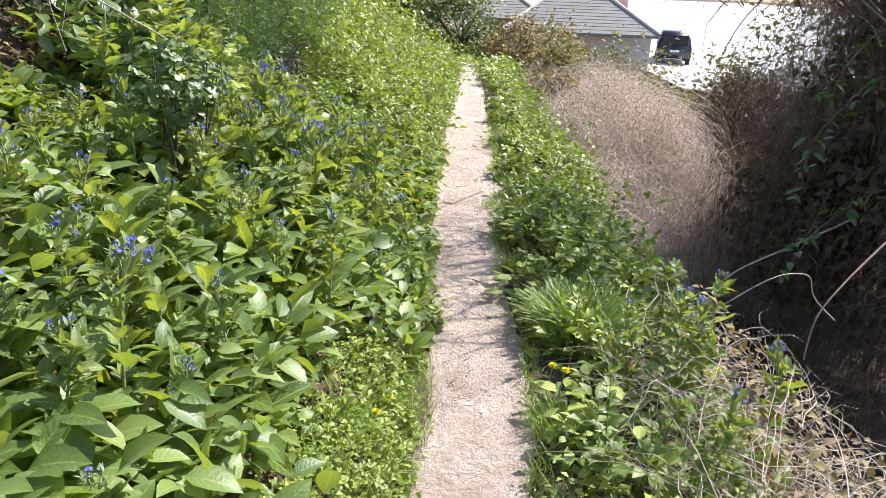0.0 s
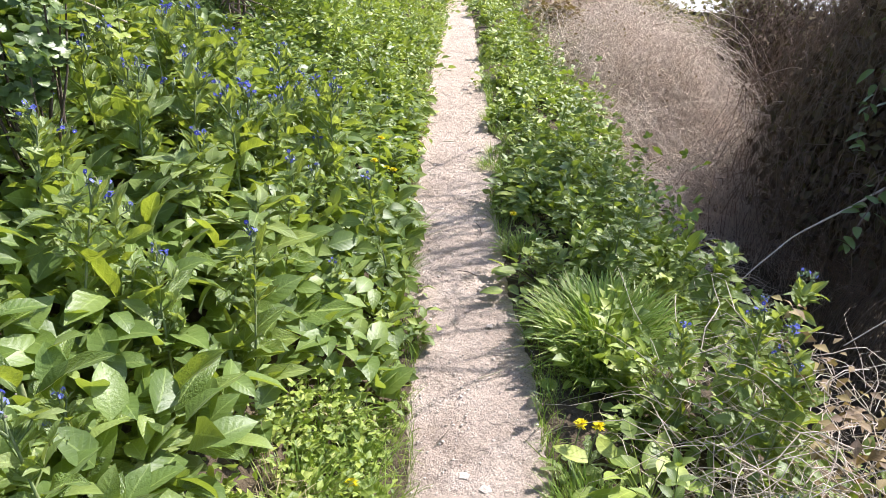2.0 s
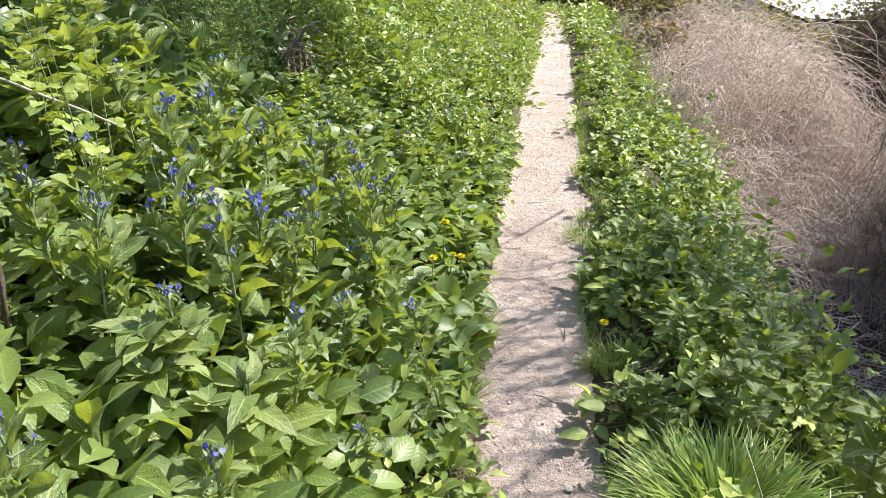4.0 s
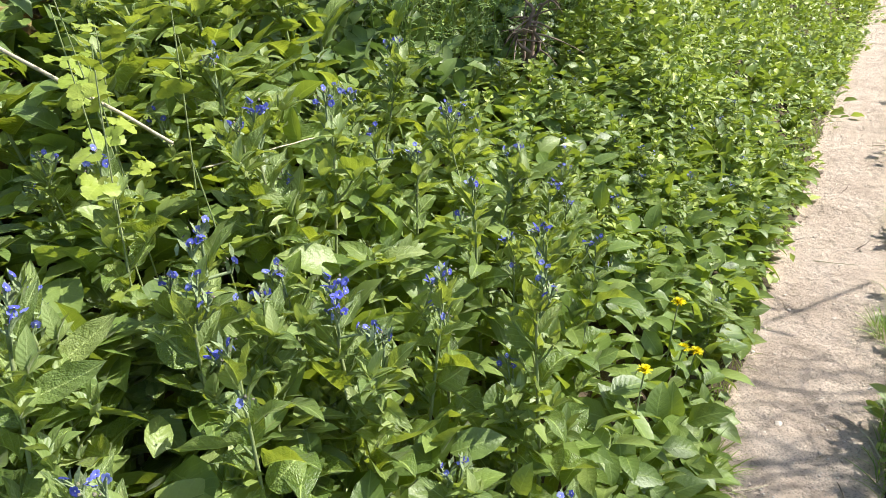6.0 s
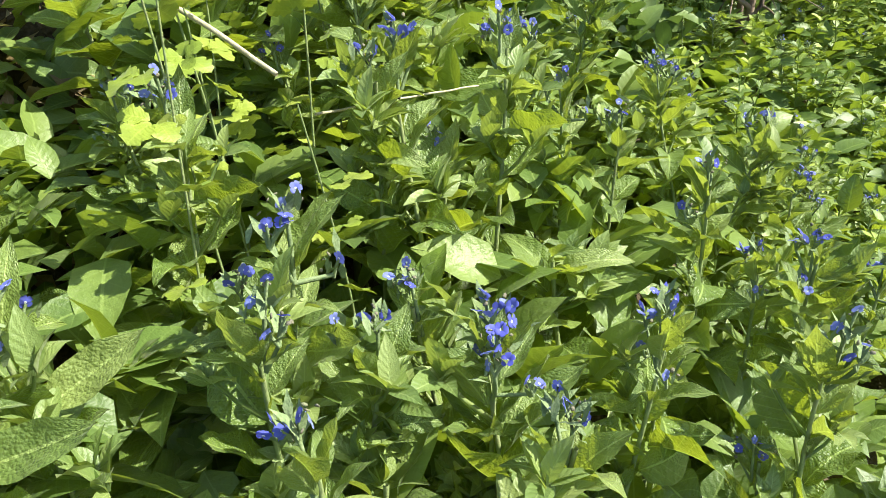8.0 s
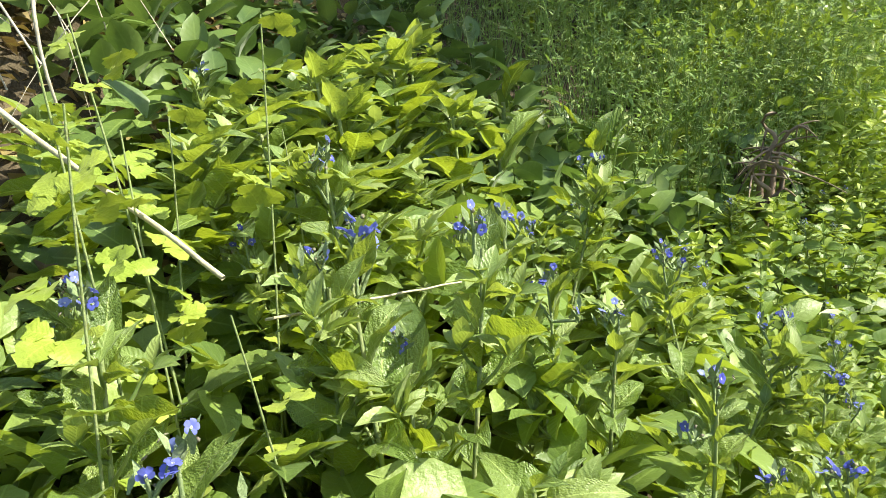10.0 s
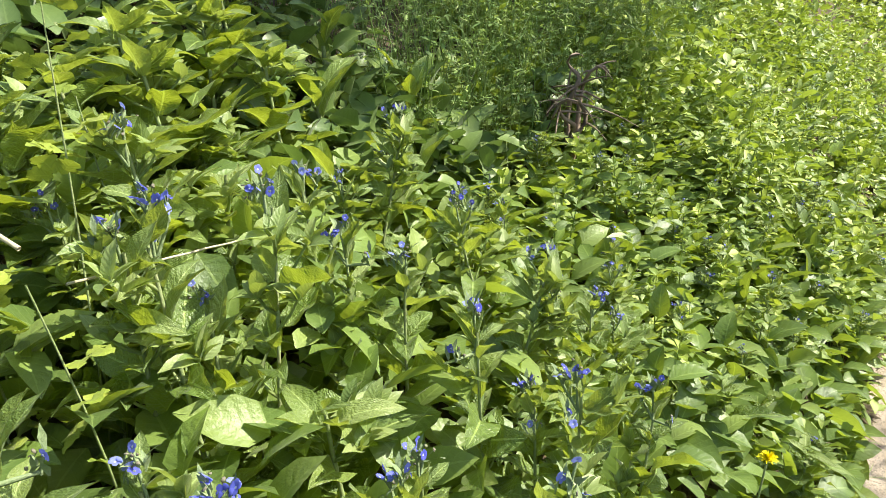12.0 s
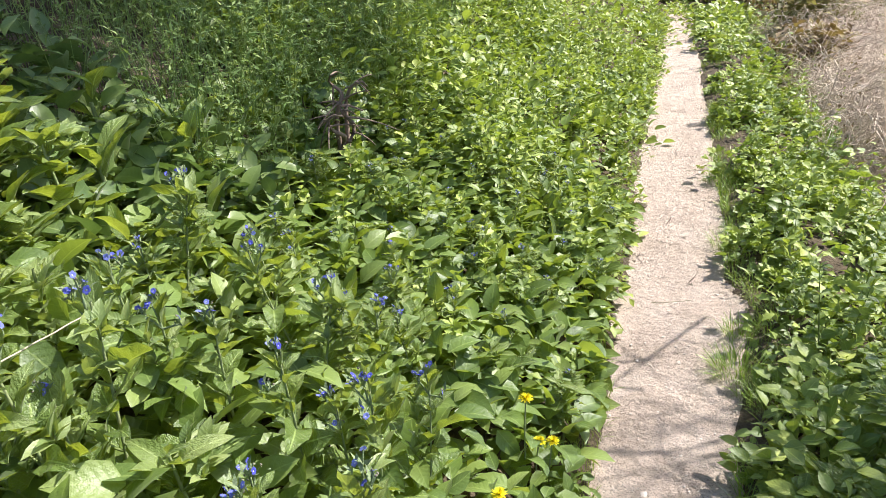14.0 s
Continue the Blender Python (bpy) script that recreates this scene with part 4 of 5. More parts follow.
def ivy_clump(x, y, z, r3, n, size, seed):
    r = np.random.default_rng(seed)
    root = new("ivy_clump")
    g = float(ground_z(x, y))
    root.location = (x, y, g)
    d = r.normal(0, 1, (n, 3))
    d /= np.linalg.norm(d, axis=1, keepdims=True)
    T = d * np.array(r3) * r.uniform(0.75, 1.05, (n, 1)) + (0, 0, z - g)
    ok = T[:, 2] > 0.02
    T, d = T[ok], d[ok]
    az = np.arctan2(d[:, 1], d[:, 0]) - 1.57
    hp = Heap()
    hp.add(L_IVY, turns(az + r.normal(0, 0.5, len(T)), r.normal(-0.5, 0.4, len(T)), r.normal(0, 0.4, len(T))), T, size * r.uniform(0.6, 1.2, len(T)))
    tagged(part("foliage", hp.mesh("foliage", M_DULL), root), kind="stuff")
    hp = Heap()
    m = 14
    e = T[r.integers(0, len(T), m)]
    t = np.linspace(0, 1, 7)[None, :, None]
    P = e[:, None] * np.array([1, 1, 0]) * t ** 0.7 + np.array([0, 0, 1]) * e[:, None] * t ** 1.3 + 0.02 * np.sin(t * 9 + r.uniform(0, 6, (m, 1, 3)))
    hp.tubes(P, np.linspace(0.008, 0.002, 7)[None].repeat(m, 0), 5)
    tagged(part("stem_cluster", hp.mesh("stem_cluster", M_BARK), root), kind="stuff")
    return tagged(root, "clump of dull pale-edged ivy on the hedge foot", "ivy")


ivy_clump(-1.08, 1.96, 1.1, (0.15, 0.13, 0.15), 220, 0.6, 1)
ivy_clump(-1.45, 4.75, 0.8, (0.2, 0.25, 0.22), 200, 0.6, 3)


def bare_shrub(x, y, n, height, reach, seed, mat, label, name="bare_shrub", droop=0.6, r0=0.012):
    """Twisted leafless stems from one foot, each with a few side twigs."""
    r = np.random.default_rng(seed)
    root = new(name)
    g = float(ground_z(x, y))
    root.location = (x, y, g)
    t = np.linspace(0, 1, 12)
    for i in range(n):
        a = r.uniform(0, 6.28)
        out = reach * r.uniform(0.5, 1.2)
        hgt = height * r.uniform(0.6, 1.1)
        P = np.stack([out * np.cos(a) * t, out * np.sin(a) * t, hgt * np.sin(t * (1.57 + droop))], -1) + 0.04 * np.sin(t[:, None] * r.uniform(5, 11, 3) + r.uniform(0, 6, 3)) * t[:, None]
        hp = Heap()
        hp.tubes(P[None], np.linspace(r0, r0 * 0.25, 12)[None], 5)
        limb = part("limb", hp.mesh("limb", mat), root)
        m = 6
        k = r.integers(3, 11, m)
        s = np.linspace(0, 1, 6)[None, :, None]
        dirs = r.normal(0, 1, (m, 1, 3)) * np.array([1, 1, 0.6])
        Q = P[k][:, None] + dirs * s * 0.22 * height + np.array([0, 0, -0.1]) * s ** 2 * height
        hp = Heap()
        hp.tubes(Q, np.linspace(r0 * 0.35, r0 * 0.1, 6)[None].repeat(m, 0), 4)
        tagged(part("twig_spray", hp.mesh("twig_spray", mat), limb), kind="stuff")
    return tagged(root, label, "shrub")


M_GREYTWIG = plain_material("grey_twig", [(0.34, 0.29, 0.24), (0.48, 0.42, 0.36), (0.6, 0.54, 0.47)], 18, 0.85)
for i in range(9):
    r = np.random.default_rng(300 + i)
    x, y = -1.62 - 0.07 * i + r.uniform(-0.05, 0.05), 2.55 - 0.05 * i + r.uniform(-0.25, 0.25)
    low = float(ground_z(x, y)) + r.uniform(0.2, 0.4)
    w = r.uniform(-0.16, 0.16, 4)
    tube_thing("hanging_twig", [(x - 0.7, y + 0.15, low + 1.15), (x - 0.3 + w[0], y + 0.1, low + 0.85), (x - 0.1 + w[1], y, low + 0.5), (x + 0.5 * w[2], y - 0.05, low + 0.2), (x + 0.06 * (i % 3), y, low)], r.uniform(0.004, 0.007), 0.0018, M_GREYTWIG, "pale bare twig hanging into the hollow under the hedge", "twig")
h = Heap()
scatter(h, L_SMALL, 2600, (-2.9, -1.42), (2.3, 3.9), lambda x, y: ground_z(x, y), lambda x, y: ground_z(x, y) + 0.06, (0.8, 1.7), (0.0, 0.5))
tagged(new("hedge_leaf_litter", h.mesh("hedge_leaf_litter", M_DRYLEAF)), "dead brown leaf litter in the hollow under the hedge", "dead leaves", kind="stuff")
for i, (x, y) in enumerate(((-2.0, 2.25), (-2.5, 2.3))):
    bare_shrub(x, y, 7, 0.9, 0.75, 30 + i, M_GREYTWIG, "leafless shrub with pale hanging twigs at the hedge foot", droop=1.2, r0=0.0045)
bare_shrub(-1.3, 4.55, 4, 0.42, 0.1, 41, M_DARKTWIG, "small gnarled leafless stump among leaves", "gnarled_stump", 0.3, 0.014)

# ---- hedge over the bank, tall stalks in the shade ----
h = Heap()
bank_top = lambda x, y: ground_z(x, y) + 0.35 + 0.35 * clump(x, y, 1.7, 3)
scatter(h, L_NEAR, 9500, (-4.5, -1.5), (0.5, 9), lambda x, y: ground_z(x, y) + 0.03, bank_top, (0.8, 1.7), keep=lambda x, y: (x < -1.55) & (clump(x, y, 2.2, 9) > 0.05) & ~((x > -2.9) & (np.abs(y - 2.5) < 1.0)) & ~((x > -2.8) & (y > 3.7) & (y < 7)))
scatter(h, L_FAR, 9000, (-9, -3.2), (-3, 17), lambda x, y: ground_z(x, y) + 0.1, lambda x, y: ground_z(x, y) + 0.9 + 0.9 * clump(x, y, 1.0, 3), (1.5, 3.2))
scatter(h, L_NEAR, 700, (-2.4, -1.2), (3.2, 4.0), lambda x, y: ground_z(x, y) + 0.05, lambda x, y: ground_z(x, y) + 0.3, (1.0, 1.7), (0.35, 0.5))
scatter(h, L_NEAR, 650, (-2.6, -1.5), (2.7, 3.4), lambda x, y: ground_z(x, y) + 0.03, lambda x, y: ground_z(x, y) + 0.36, (0.9, 1.7), (0.3, 0.5))
tagged(new("hedge_bank_leaves", h.mesh("hedge_bank_leaves", M_DULL)), "dark ivy and nettle leaves covering the upper bank", "undergrowth", kind="stuff")

h = Heap()
L_THIN = blade(0.05, 0.012, 2, 1, 0.0, 0.6, 0.0, (0.5, 0.8))
n = 3400
x, y = rng.uniform(-3.2, -1.25, n), rng.uniform(3.75, 8.0, n)
ok = (x < -1.3 - 0.06 * (y - 4)) & (clump(x, y, 2.4, 15) > 0.3)
x, y = x[ok], y[ok]
n = len(x)
t = np.linspace(0, 1, 7)[None, :, None]
lean = np.concatenate([rng.normal(0, 0.1, (n, 2)), rng.uniform(0.3, 0.75, (n, 1))], 1)[:, None]
P = np.stack([x, y, ground_z(x, y)], -1)[:, None] + lean * t + np.concatenate([rng.normal(0, 0.08, (n, 2)), -0.05 * np.ones((n, 1))], 1)[:, None] * t ** 3
h.tubes(P, np.linspace(0.0022, 0.0008, 7)[None].repeat(n, 0), 3)
for k in range(1, 7):
    for j in range(4):
        m = rng.uniform(0, 1, n) < 0.75
        h.add(L_THIN, turns(rng.uniform(0, 6.28, m.sum()), rng.normal(0.2, 0.35, m.sum()), rng.normal(0, 0.3, m.sum())), P[m, k], rng.uniform(0.35, 0.8, m.sum()))
tagged(new("cleavers_stalks", h.mesh("cleavers_stalks", M_CLEAVER)), "tall slender goosegrass stalks with whorled narrow leaves", "wild plants", kind="stuff")


# ---- dead brambles and the dark thicket on the falling side ----
def arcs(heap, x, y, z, az, reach, rise, fall, r0, K=9, wig=0.04, sides=3):
    n = len(x)
    t = np.linspace(0, 1, K)[None]
    P = np.stack([x[:, None] + np.cos(az)[:, None] * reach[:, None] * t, y[:, None] + np.sin(az)[:, None] * reach[:, None] * t,
                  z[:, None] + rise[:, None] * np.sin(t * 1.9) - fall[:, None] * t ** 2], -1)
    P += wig * np.sin(t[..., None] * rng.uniform(4, 12, (n, 1, 3)) + rng.uniform(0, 6, (n, 1, 3))) * t[..., None]
    heap.tubes(P, r0[:, None] * (1 - 0.75 * t), sides)
    return P


def bundles(heap, root, az, reach, rise, fall, rad, per, spread, K=7, wig=0.05):
    """Canes that spring together and arch the same way."""
    N = len(root)
    R = np.repeat(root, per, 0) + rng.normal(0, spread, (N * per, 3))
    f = lambda v, lo, hi: np.repeat(v, per) * rng.uniform(lo, hi, N * per)
    return arcs(heap, R[:, 0], R[:, 1], R[:, 2], np.repeat(az, per) + rng.normal(0, 0.3, N * per), f(reach, 0.6, 1.15), f(rise, 0.5, 1.3), f(fall, 0.5, 1.3), rng.uniform(*rad, N * per), K, wig)


h = Heap()
for n, per, lo, rad in ((520, 11, 0.6, (0.0018, 0.0048)), (320, 10, 0.1, (0.0016, 0.004))):
    x, y = rng.uniform(1.0, 2.75, n), rng.uniform(5.7, 12, n)
    z = ground_z(x, y) + (mound_top(x, y) - ground_z(x, y)) * rng.uniform(lo, 0.95, n)
    bundles(h, np.stack([x, y, z], -1), rng.normal(-0.7, 1.2, n), rng.uniform(0.3, 1.0, n), rng.uniform(0.1, 0.45, n), rng.uniform(0.4, 1.3, n), rad, per, 0.1, 8, 0.13)
n = 3000
x, y = rng.uniform(0.95, 3.0, n), rng.uniform(5.6, 12, n)
z = ground_z(x, y) + (mound_top(x, y) - ground_z(x, y)) * rng.uniform(0.2, 1, n) ** 0.5
arcs(h, x, y, z, rng.uniform(0, 6.28, n), rng.uniform(0.1, 0.35, n), rng.uniform(-0.05, 0.2, n), rng.uniform(0, 0.3, n), rng.uniform(0.002, 0.004, n), 5, 0.03)
n = 900
x, y = rng.uniform(0.9, 1.7, n), rng.uniform(3.4, 6.2, n)
arcs(h, x, y, ground_z(x, y) + rng.uniform(0.0, 0.14, n), rng.uniform(0, 6.28, n), rng.uniform(0.15, 0.5, n), rng.uniform(0.0, 0.12, n), rng.uniform(0.0, 0.15, n), rng.uniform(0.0015, 0.0035, n), 5, 0.04)
n = 800
x, y = rng.uniform(0.52, 1.7, n), rng.uniform(0.9, 2.1, n)
arcs(h, x, y, ground_z(x, y) + rng.uniform(0.02, 1, n) * np.interp(x, [0.5, 0.9], [0.12, 0.55]), rng.uniform(0, 6.28, n), rng.uniform(0.15, 0.5, n), rng.uniform(0.0, 0.2, n), rng.uniform(0.05, 0.3, n), rng.uniform(0.001, 0.0025, n), 8)
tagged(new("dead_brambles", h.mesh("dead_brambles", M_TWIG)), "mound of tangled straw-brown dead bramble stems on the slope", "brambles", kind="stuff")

h = Heap()
scatter(h, L_SMALL, 6500, (0.95, 3.4), (5.8, 15), lambda x, y: ground_z(x, y) + 0.1, lambda x, y: mound_top(x, y) + 0.08, (0.5, 1.1), (0.0, 0.6), keep=lambda x, y: clump(x, y, 3.3, 5) > 0.35)
scatter(h, L_SMALL, 1100, (0.8, 1.7), (0.8, 2.1), lambda x, y: ground_z(x, y) + 0.02, lambda x, y: ground_z(x, y) + 0.6, (0.5, 1.3), (0.0, 0.6))
tagged(new("withered_leaves", h.mesh("withered_leaves", M_DRYLEAF)), "withered yellow and brown leaves on dead brambles", "dead leaves", kind="stuff")

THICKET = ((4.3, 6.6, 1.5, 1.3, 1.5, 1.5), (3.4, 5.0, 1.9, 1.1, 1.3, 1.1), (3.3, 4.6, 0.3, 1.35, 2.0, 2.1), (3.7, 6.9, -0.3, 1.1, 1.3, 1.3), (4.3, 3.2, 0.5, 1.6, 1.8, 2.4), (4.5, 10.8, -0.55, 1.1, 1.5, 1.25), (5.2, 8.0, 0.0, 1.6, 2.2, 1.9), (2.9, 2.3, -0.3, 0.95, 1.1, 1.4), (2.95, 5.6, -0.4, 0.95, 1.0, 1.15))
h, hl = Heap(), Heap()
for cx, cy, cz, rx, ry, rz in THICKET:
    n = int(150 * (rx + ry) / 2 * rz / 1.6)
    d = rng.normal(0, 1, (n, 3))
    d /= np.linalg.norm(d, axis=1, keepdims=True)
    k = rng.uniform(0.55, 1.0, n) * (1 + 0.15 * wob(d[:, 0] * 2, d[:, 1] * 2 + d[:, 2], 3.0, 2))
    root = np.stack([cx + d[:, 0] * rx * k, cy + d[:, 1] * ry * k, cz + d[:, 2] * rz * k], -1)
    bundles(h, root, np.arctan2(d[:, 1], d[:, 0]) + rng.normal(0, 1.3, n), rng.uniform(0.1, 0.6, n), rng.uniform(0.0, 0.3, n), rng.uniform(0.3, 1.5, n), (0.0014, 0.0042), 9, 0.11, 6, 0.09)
    m = n * 22
    d = rng.normal(0, 1, (m, 3))
    d /= np.linalg.norm(d, axis=1, keepdims=True)
    k = rng.uniform(0.1, 0.74, m)
    T = np.stack([cx + d[:, 0] * rx * k, cy + d[:, 1] * ry * k, cz + d[:, 2] * rz * k], -1)
    hl.add(L_FAR, turns(rng.uniform(0, 6.28, m), rng.normal(-0.6, 0.6, m), rng.normal(0, 0.6, m)), T, rng.uniform(0.9, 1.5, m) * (1.9 - k))
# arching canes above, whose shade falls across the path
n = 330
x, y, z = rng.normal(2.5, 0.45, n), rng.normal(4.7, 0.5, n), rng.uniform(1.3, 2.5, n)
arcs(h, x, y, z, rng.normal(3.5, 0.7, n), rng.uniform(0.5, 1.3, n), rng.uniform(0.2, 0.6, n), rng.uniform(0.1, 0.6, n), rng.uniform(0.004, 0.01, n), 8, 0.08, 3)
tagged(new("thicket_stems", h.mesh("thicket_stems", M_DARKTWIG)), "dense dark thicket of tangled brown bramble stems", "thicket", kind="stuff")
M_DEADLEAF = leaf_material("thicket_dead_leaf", [(0.11, 0.076, 0.059), (0.17, 0.118, 0.092), (0.26, 0.19, 0.145), (0.17, 0.16, 0.08)], (0.05, 0.03, 0.02), False, 0.0, 0.95, 0.05)
tagged(new("thicket_leaves", hl.mesh("thicket_leaves", M_DEADLEAF)), "dead brown leaves caught in the dark thicket", "dead leaves", kind="stuff")


def leafy_shoot(pts, n, size, seed, mat, label, lean=-0.3):
    r = np.random.default_rng(seed)
    root = new("elder_shoot")
    P = np.array(pts, float)
    root.location = P[0]
    t = np.linspace(0, 1, 14)
    C = np.stack([np.interp(t, np.linspace(0, 1, len(P)), P[:, c]) for c in range(3)], -1) - P[0]
    hp = Heap()
    hp.tubes(C[None], np.linspace(0.006, 0.002, 14)[None], 5)
    part("twig", hp.mesh("twig", M_DARKTWIG), root)
    tpl = blade(0.08, 0.032, 5, 2, 0.2, 0.6, 0.02)
    me = mesh("leaf", tpl[0], tpl[1], mat, tpl[2])
    for i in range(n):
        p = C[r.integers(4, 14)] + r.normal(0, 0.03, 3)
        m = Matrix.Translation(p) @ Euler((r.normal(lean, 0.4), r.normal(0, 0.4), r.uniform(0, 6.28)), "XYZ").to_matrix().to_4x4() @ Matrix.Scale(size * r.uniform(0.7, 1.2), 4)
        part("leaf", me, root, m)
    return tagged(root, label, "shrub shoot", "leafy shoots in the thicket")


tube_thing("bare_branch", [(2.3, 3.9, 1.75), (1.75, 3.6, 1.62), (1.4, 3.4, 1.4), (1.25, 3.3, 1.2), (1.2, 3.25, 1.05)], 0.006, 0.0015, M_DARKTWIG, "thin dark twig hanging over the slope", "branch")
tube_thing("bare_branch", [(2.6, 4.4, 1.8), (2.2, 4.2, 1.55), (1.9, 4.0, 1.3), (1.75, 3.9, 1.0), (1.72, 3.85, 0.8)], 0.006, 0.0015, M_DARKTWIG, "thin dark twig hanging over the slope", "branch")
SH = "shaded green elder shoot hanging out of the dark thicket"
leafy_shoot([(3.0, 4.6, 1.0), (2.5, 4.2, 0.95), (2.12, 3.95, 0.65), (2.0, 3.85, 0.28)], 34, 1.2, 1, M_DULL, SH)
leafy_shoot([(2.9, 4.2, 0.3), (2.4, 3.8, 0.3), (2.05, 3.6, 0.12), (1.85, 3.45, -0.1)], 34, 1.2, 2, M_DULL, SH)
leafy_shoot([(2.9, 4.5, 1.3), (2.5, 4.25, 1.25), (2.25, 4.05, 1.05), (2.15, 3.95, 0.85)], 28, 1.1, 3, M_DULL, SH)
tube_thing("bare_branch", [(1.06, 1.55, 0.36), (1.1, 1.62, 0.5), (1.28, 1.75, 0.6), (1.5, 1.95, 0.68), (1.9, 2.2, 0.9), (2.3, 2.4, 1.0)][::-1], 0.006, 0.0025, M_DARKTWIG, "pale bare crooked branch reaching out of the thicket", "branch")
tube_thing("bare_branch", [(0.8, 1.6, 0.52), (0.95, 1.62, 0.62), (1.1, 1.7, 0.6), (1.2, 1.85, 0.45), (1.5, 2.2, 0.2)][::-1], 0.0025, 0.0012, M_GREYTWIG, "thin pale bare cane arching over the verge", "branch")
tube_thing("bare_branch", [(1.3, 3.3, -0.25), (1.6, 3.5, -0.1), (2.0, 3.7, 0.0), (2.5, 4.0, 0.1)][::-1], 0.007, 0.003, M_TWIG, "thin brown fallen cane below the thicket", "branch")


# ---- shrubs at the path's end, added shade tree over the bank ----
def shrub(x, y, rx, ry, rz, n, size, mat, label, seed, name="shrub", base=0.0):
    r = np.random.default_rng(seed)
    root = new(name)
    root.location = (x, y, float(ground_z(x, y)))
    hp = Heap()
    m = 9
    a = r.uniform(0, 6.28, m)
    t = np.linspace(0, 1, 8)[None, :, None]
    P = np.stack([np.cos(a) * rx * 0.7, np.sin(a) * ry * 0.7, np.full(m, base + rz * 1.2)], -1)[:, None] * t + 0.05 * np.sin(t * 8 + r.uniform(0, 6, (m, 1, 3)))
    hp.tubes(P, np.linspace(0.03, 0.008, 8)[None].repeat(m, 0), 5)
    tagged(part("stem_cluster", hp.mesh("stem_cluster", M_BARK), root), kind="stuff")
    c = r.normal(0, 1, (26, 3))
    c /= np.linalg.norm(c, axis=1, keepdims=True)
    c *= r.uniform(0.5, 0.95, (26, 1))
    k = r.integers(0, 26, n)
    T = (c[k] + r.normal(0, 0.2, (n, 3))) * (rx, ry, rz) + (0, 0, base + rz * 0.95)
    T[:, 2] = np.maximum(T[:, 2], 0.02)
    hp = Heap()
    hp.add(L_FAR, turns(r.uniform(0, 6.28, n), r.normal(0.1, 0.5, n), r.normal(0, 0.5, n)), T, size * r.uniform(0.7, 1.4, n))
    tagged(part("crown", hp.mesh("crown", mat), root), kind="stuff")
    return tagged(root, label, "shrub", "shrubs round the path")


M_SLOPELEAF = leaf_material("slope_shrub_leaf", [(0.1, 0.075, 0.045), (0.17, 0.13, 0.07), (0.2, 0.2, 0.07), (0.32, 0.31, 0.1)], (0.4, 0.36, 0.08), False, 0.2, 0.7, 0.35)
EV, BR = "dark evergreen shrub beside the far path", "brown-twigged leafy shrub on the slope"
shrub(-1.5, 15.2, 1.2, 1.2, 0.9, 3500, 1.7, M_DULL, EV, 1)
shrub(-3.2, 13.0, 1.5, 1.5, 1.1, 3500, 1.9, M_DULL, EV, 2)
shrub(-0.25, 15.6, 0.9, 0.9, 0.8, 2200, 1.7, M_DULL, EV, 3)
shrub(0.9, 14.9, 0.7, 0.9, 0.55, 1800, 1.5, M_DRYLEAF, BR, 4)
shrub(2.2, 15.5, 0.9, 0.9, 0.7, 1800, 1.5, M_DRYLEAF, BR, 5)
shrub(6.5, 12.6, 1.5, 1.5, 2.35, 5500, 2.0, M_SLOPELEAF, BR, 12)
shrub(2.0, 18.5, 1.0, 1.0, 0.9, 1800, 1.7, M_DULL, EV, 6)
shrub(4.8, 12.0, 1.3, 1.4, 1.15, 7500, 1.5, M_SLOPELEAF, BR, 7)
for i, (x, y, w, tall) in enumerate(((1.5, 11.2, 0.6, 0.75), (2.3, 12.0, 0.7, 0.95), (1.7, 13.2, 0.7, 0.9), (3.0, 11.0, 0.75, 0.95), (3.2, 13.2, 0.9, 1.1), (1.2, 9.6, 0.4, 0.45))):
    shrub(x, y, w, w, tall, 1900, 1.4, (M_SLOPELEAF, M_DRYLEAF)[i % 3 == 2], BR, 50 + i)


L_BOUGH = blade(0.08, 0.045, 2, 2, 0.2, 0.5)


# unseen crowns added high over the thicket to block sun and sky
SHADE_CROWN = "unseen leafy crown added to shade the dark thicket"
shrub(5.0, 6.4, 1.15, 1.4, 1.0, 4000, 1.8, M_DULL, SHADE_CROWN, 8, "hawthorn", 2.6)
shrub(5.6, 4.0, 1.5, 1.6, 1.2, 4000, 1.8, M_DULL, SHADE_CROWN, 9, "hawthorn", 2.2)


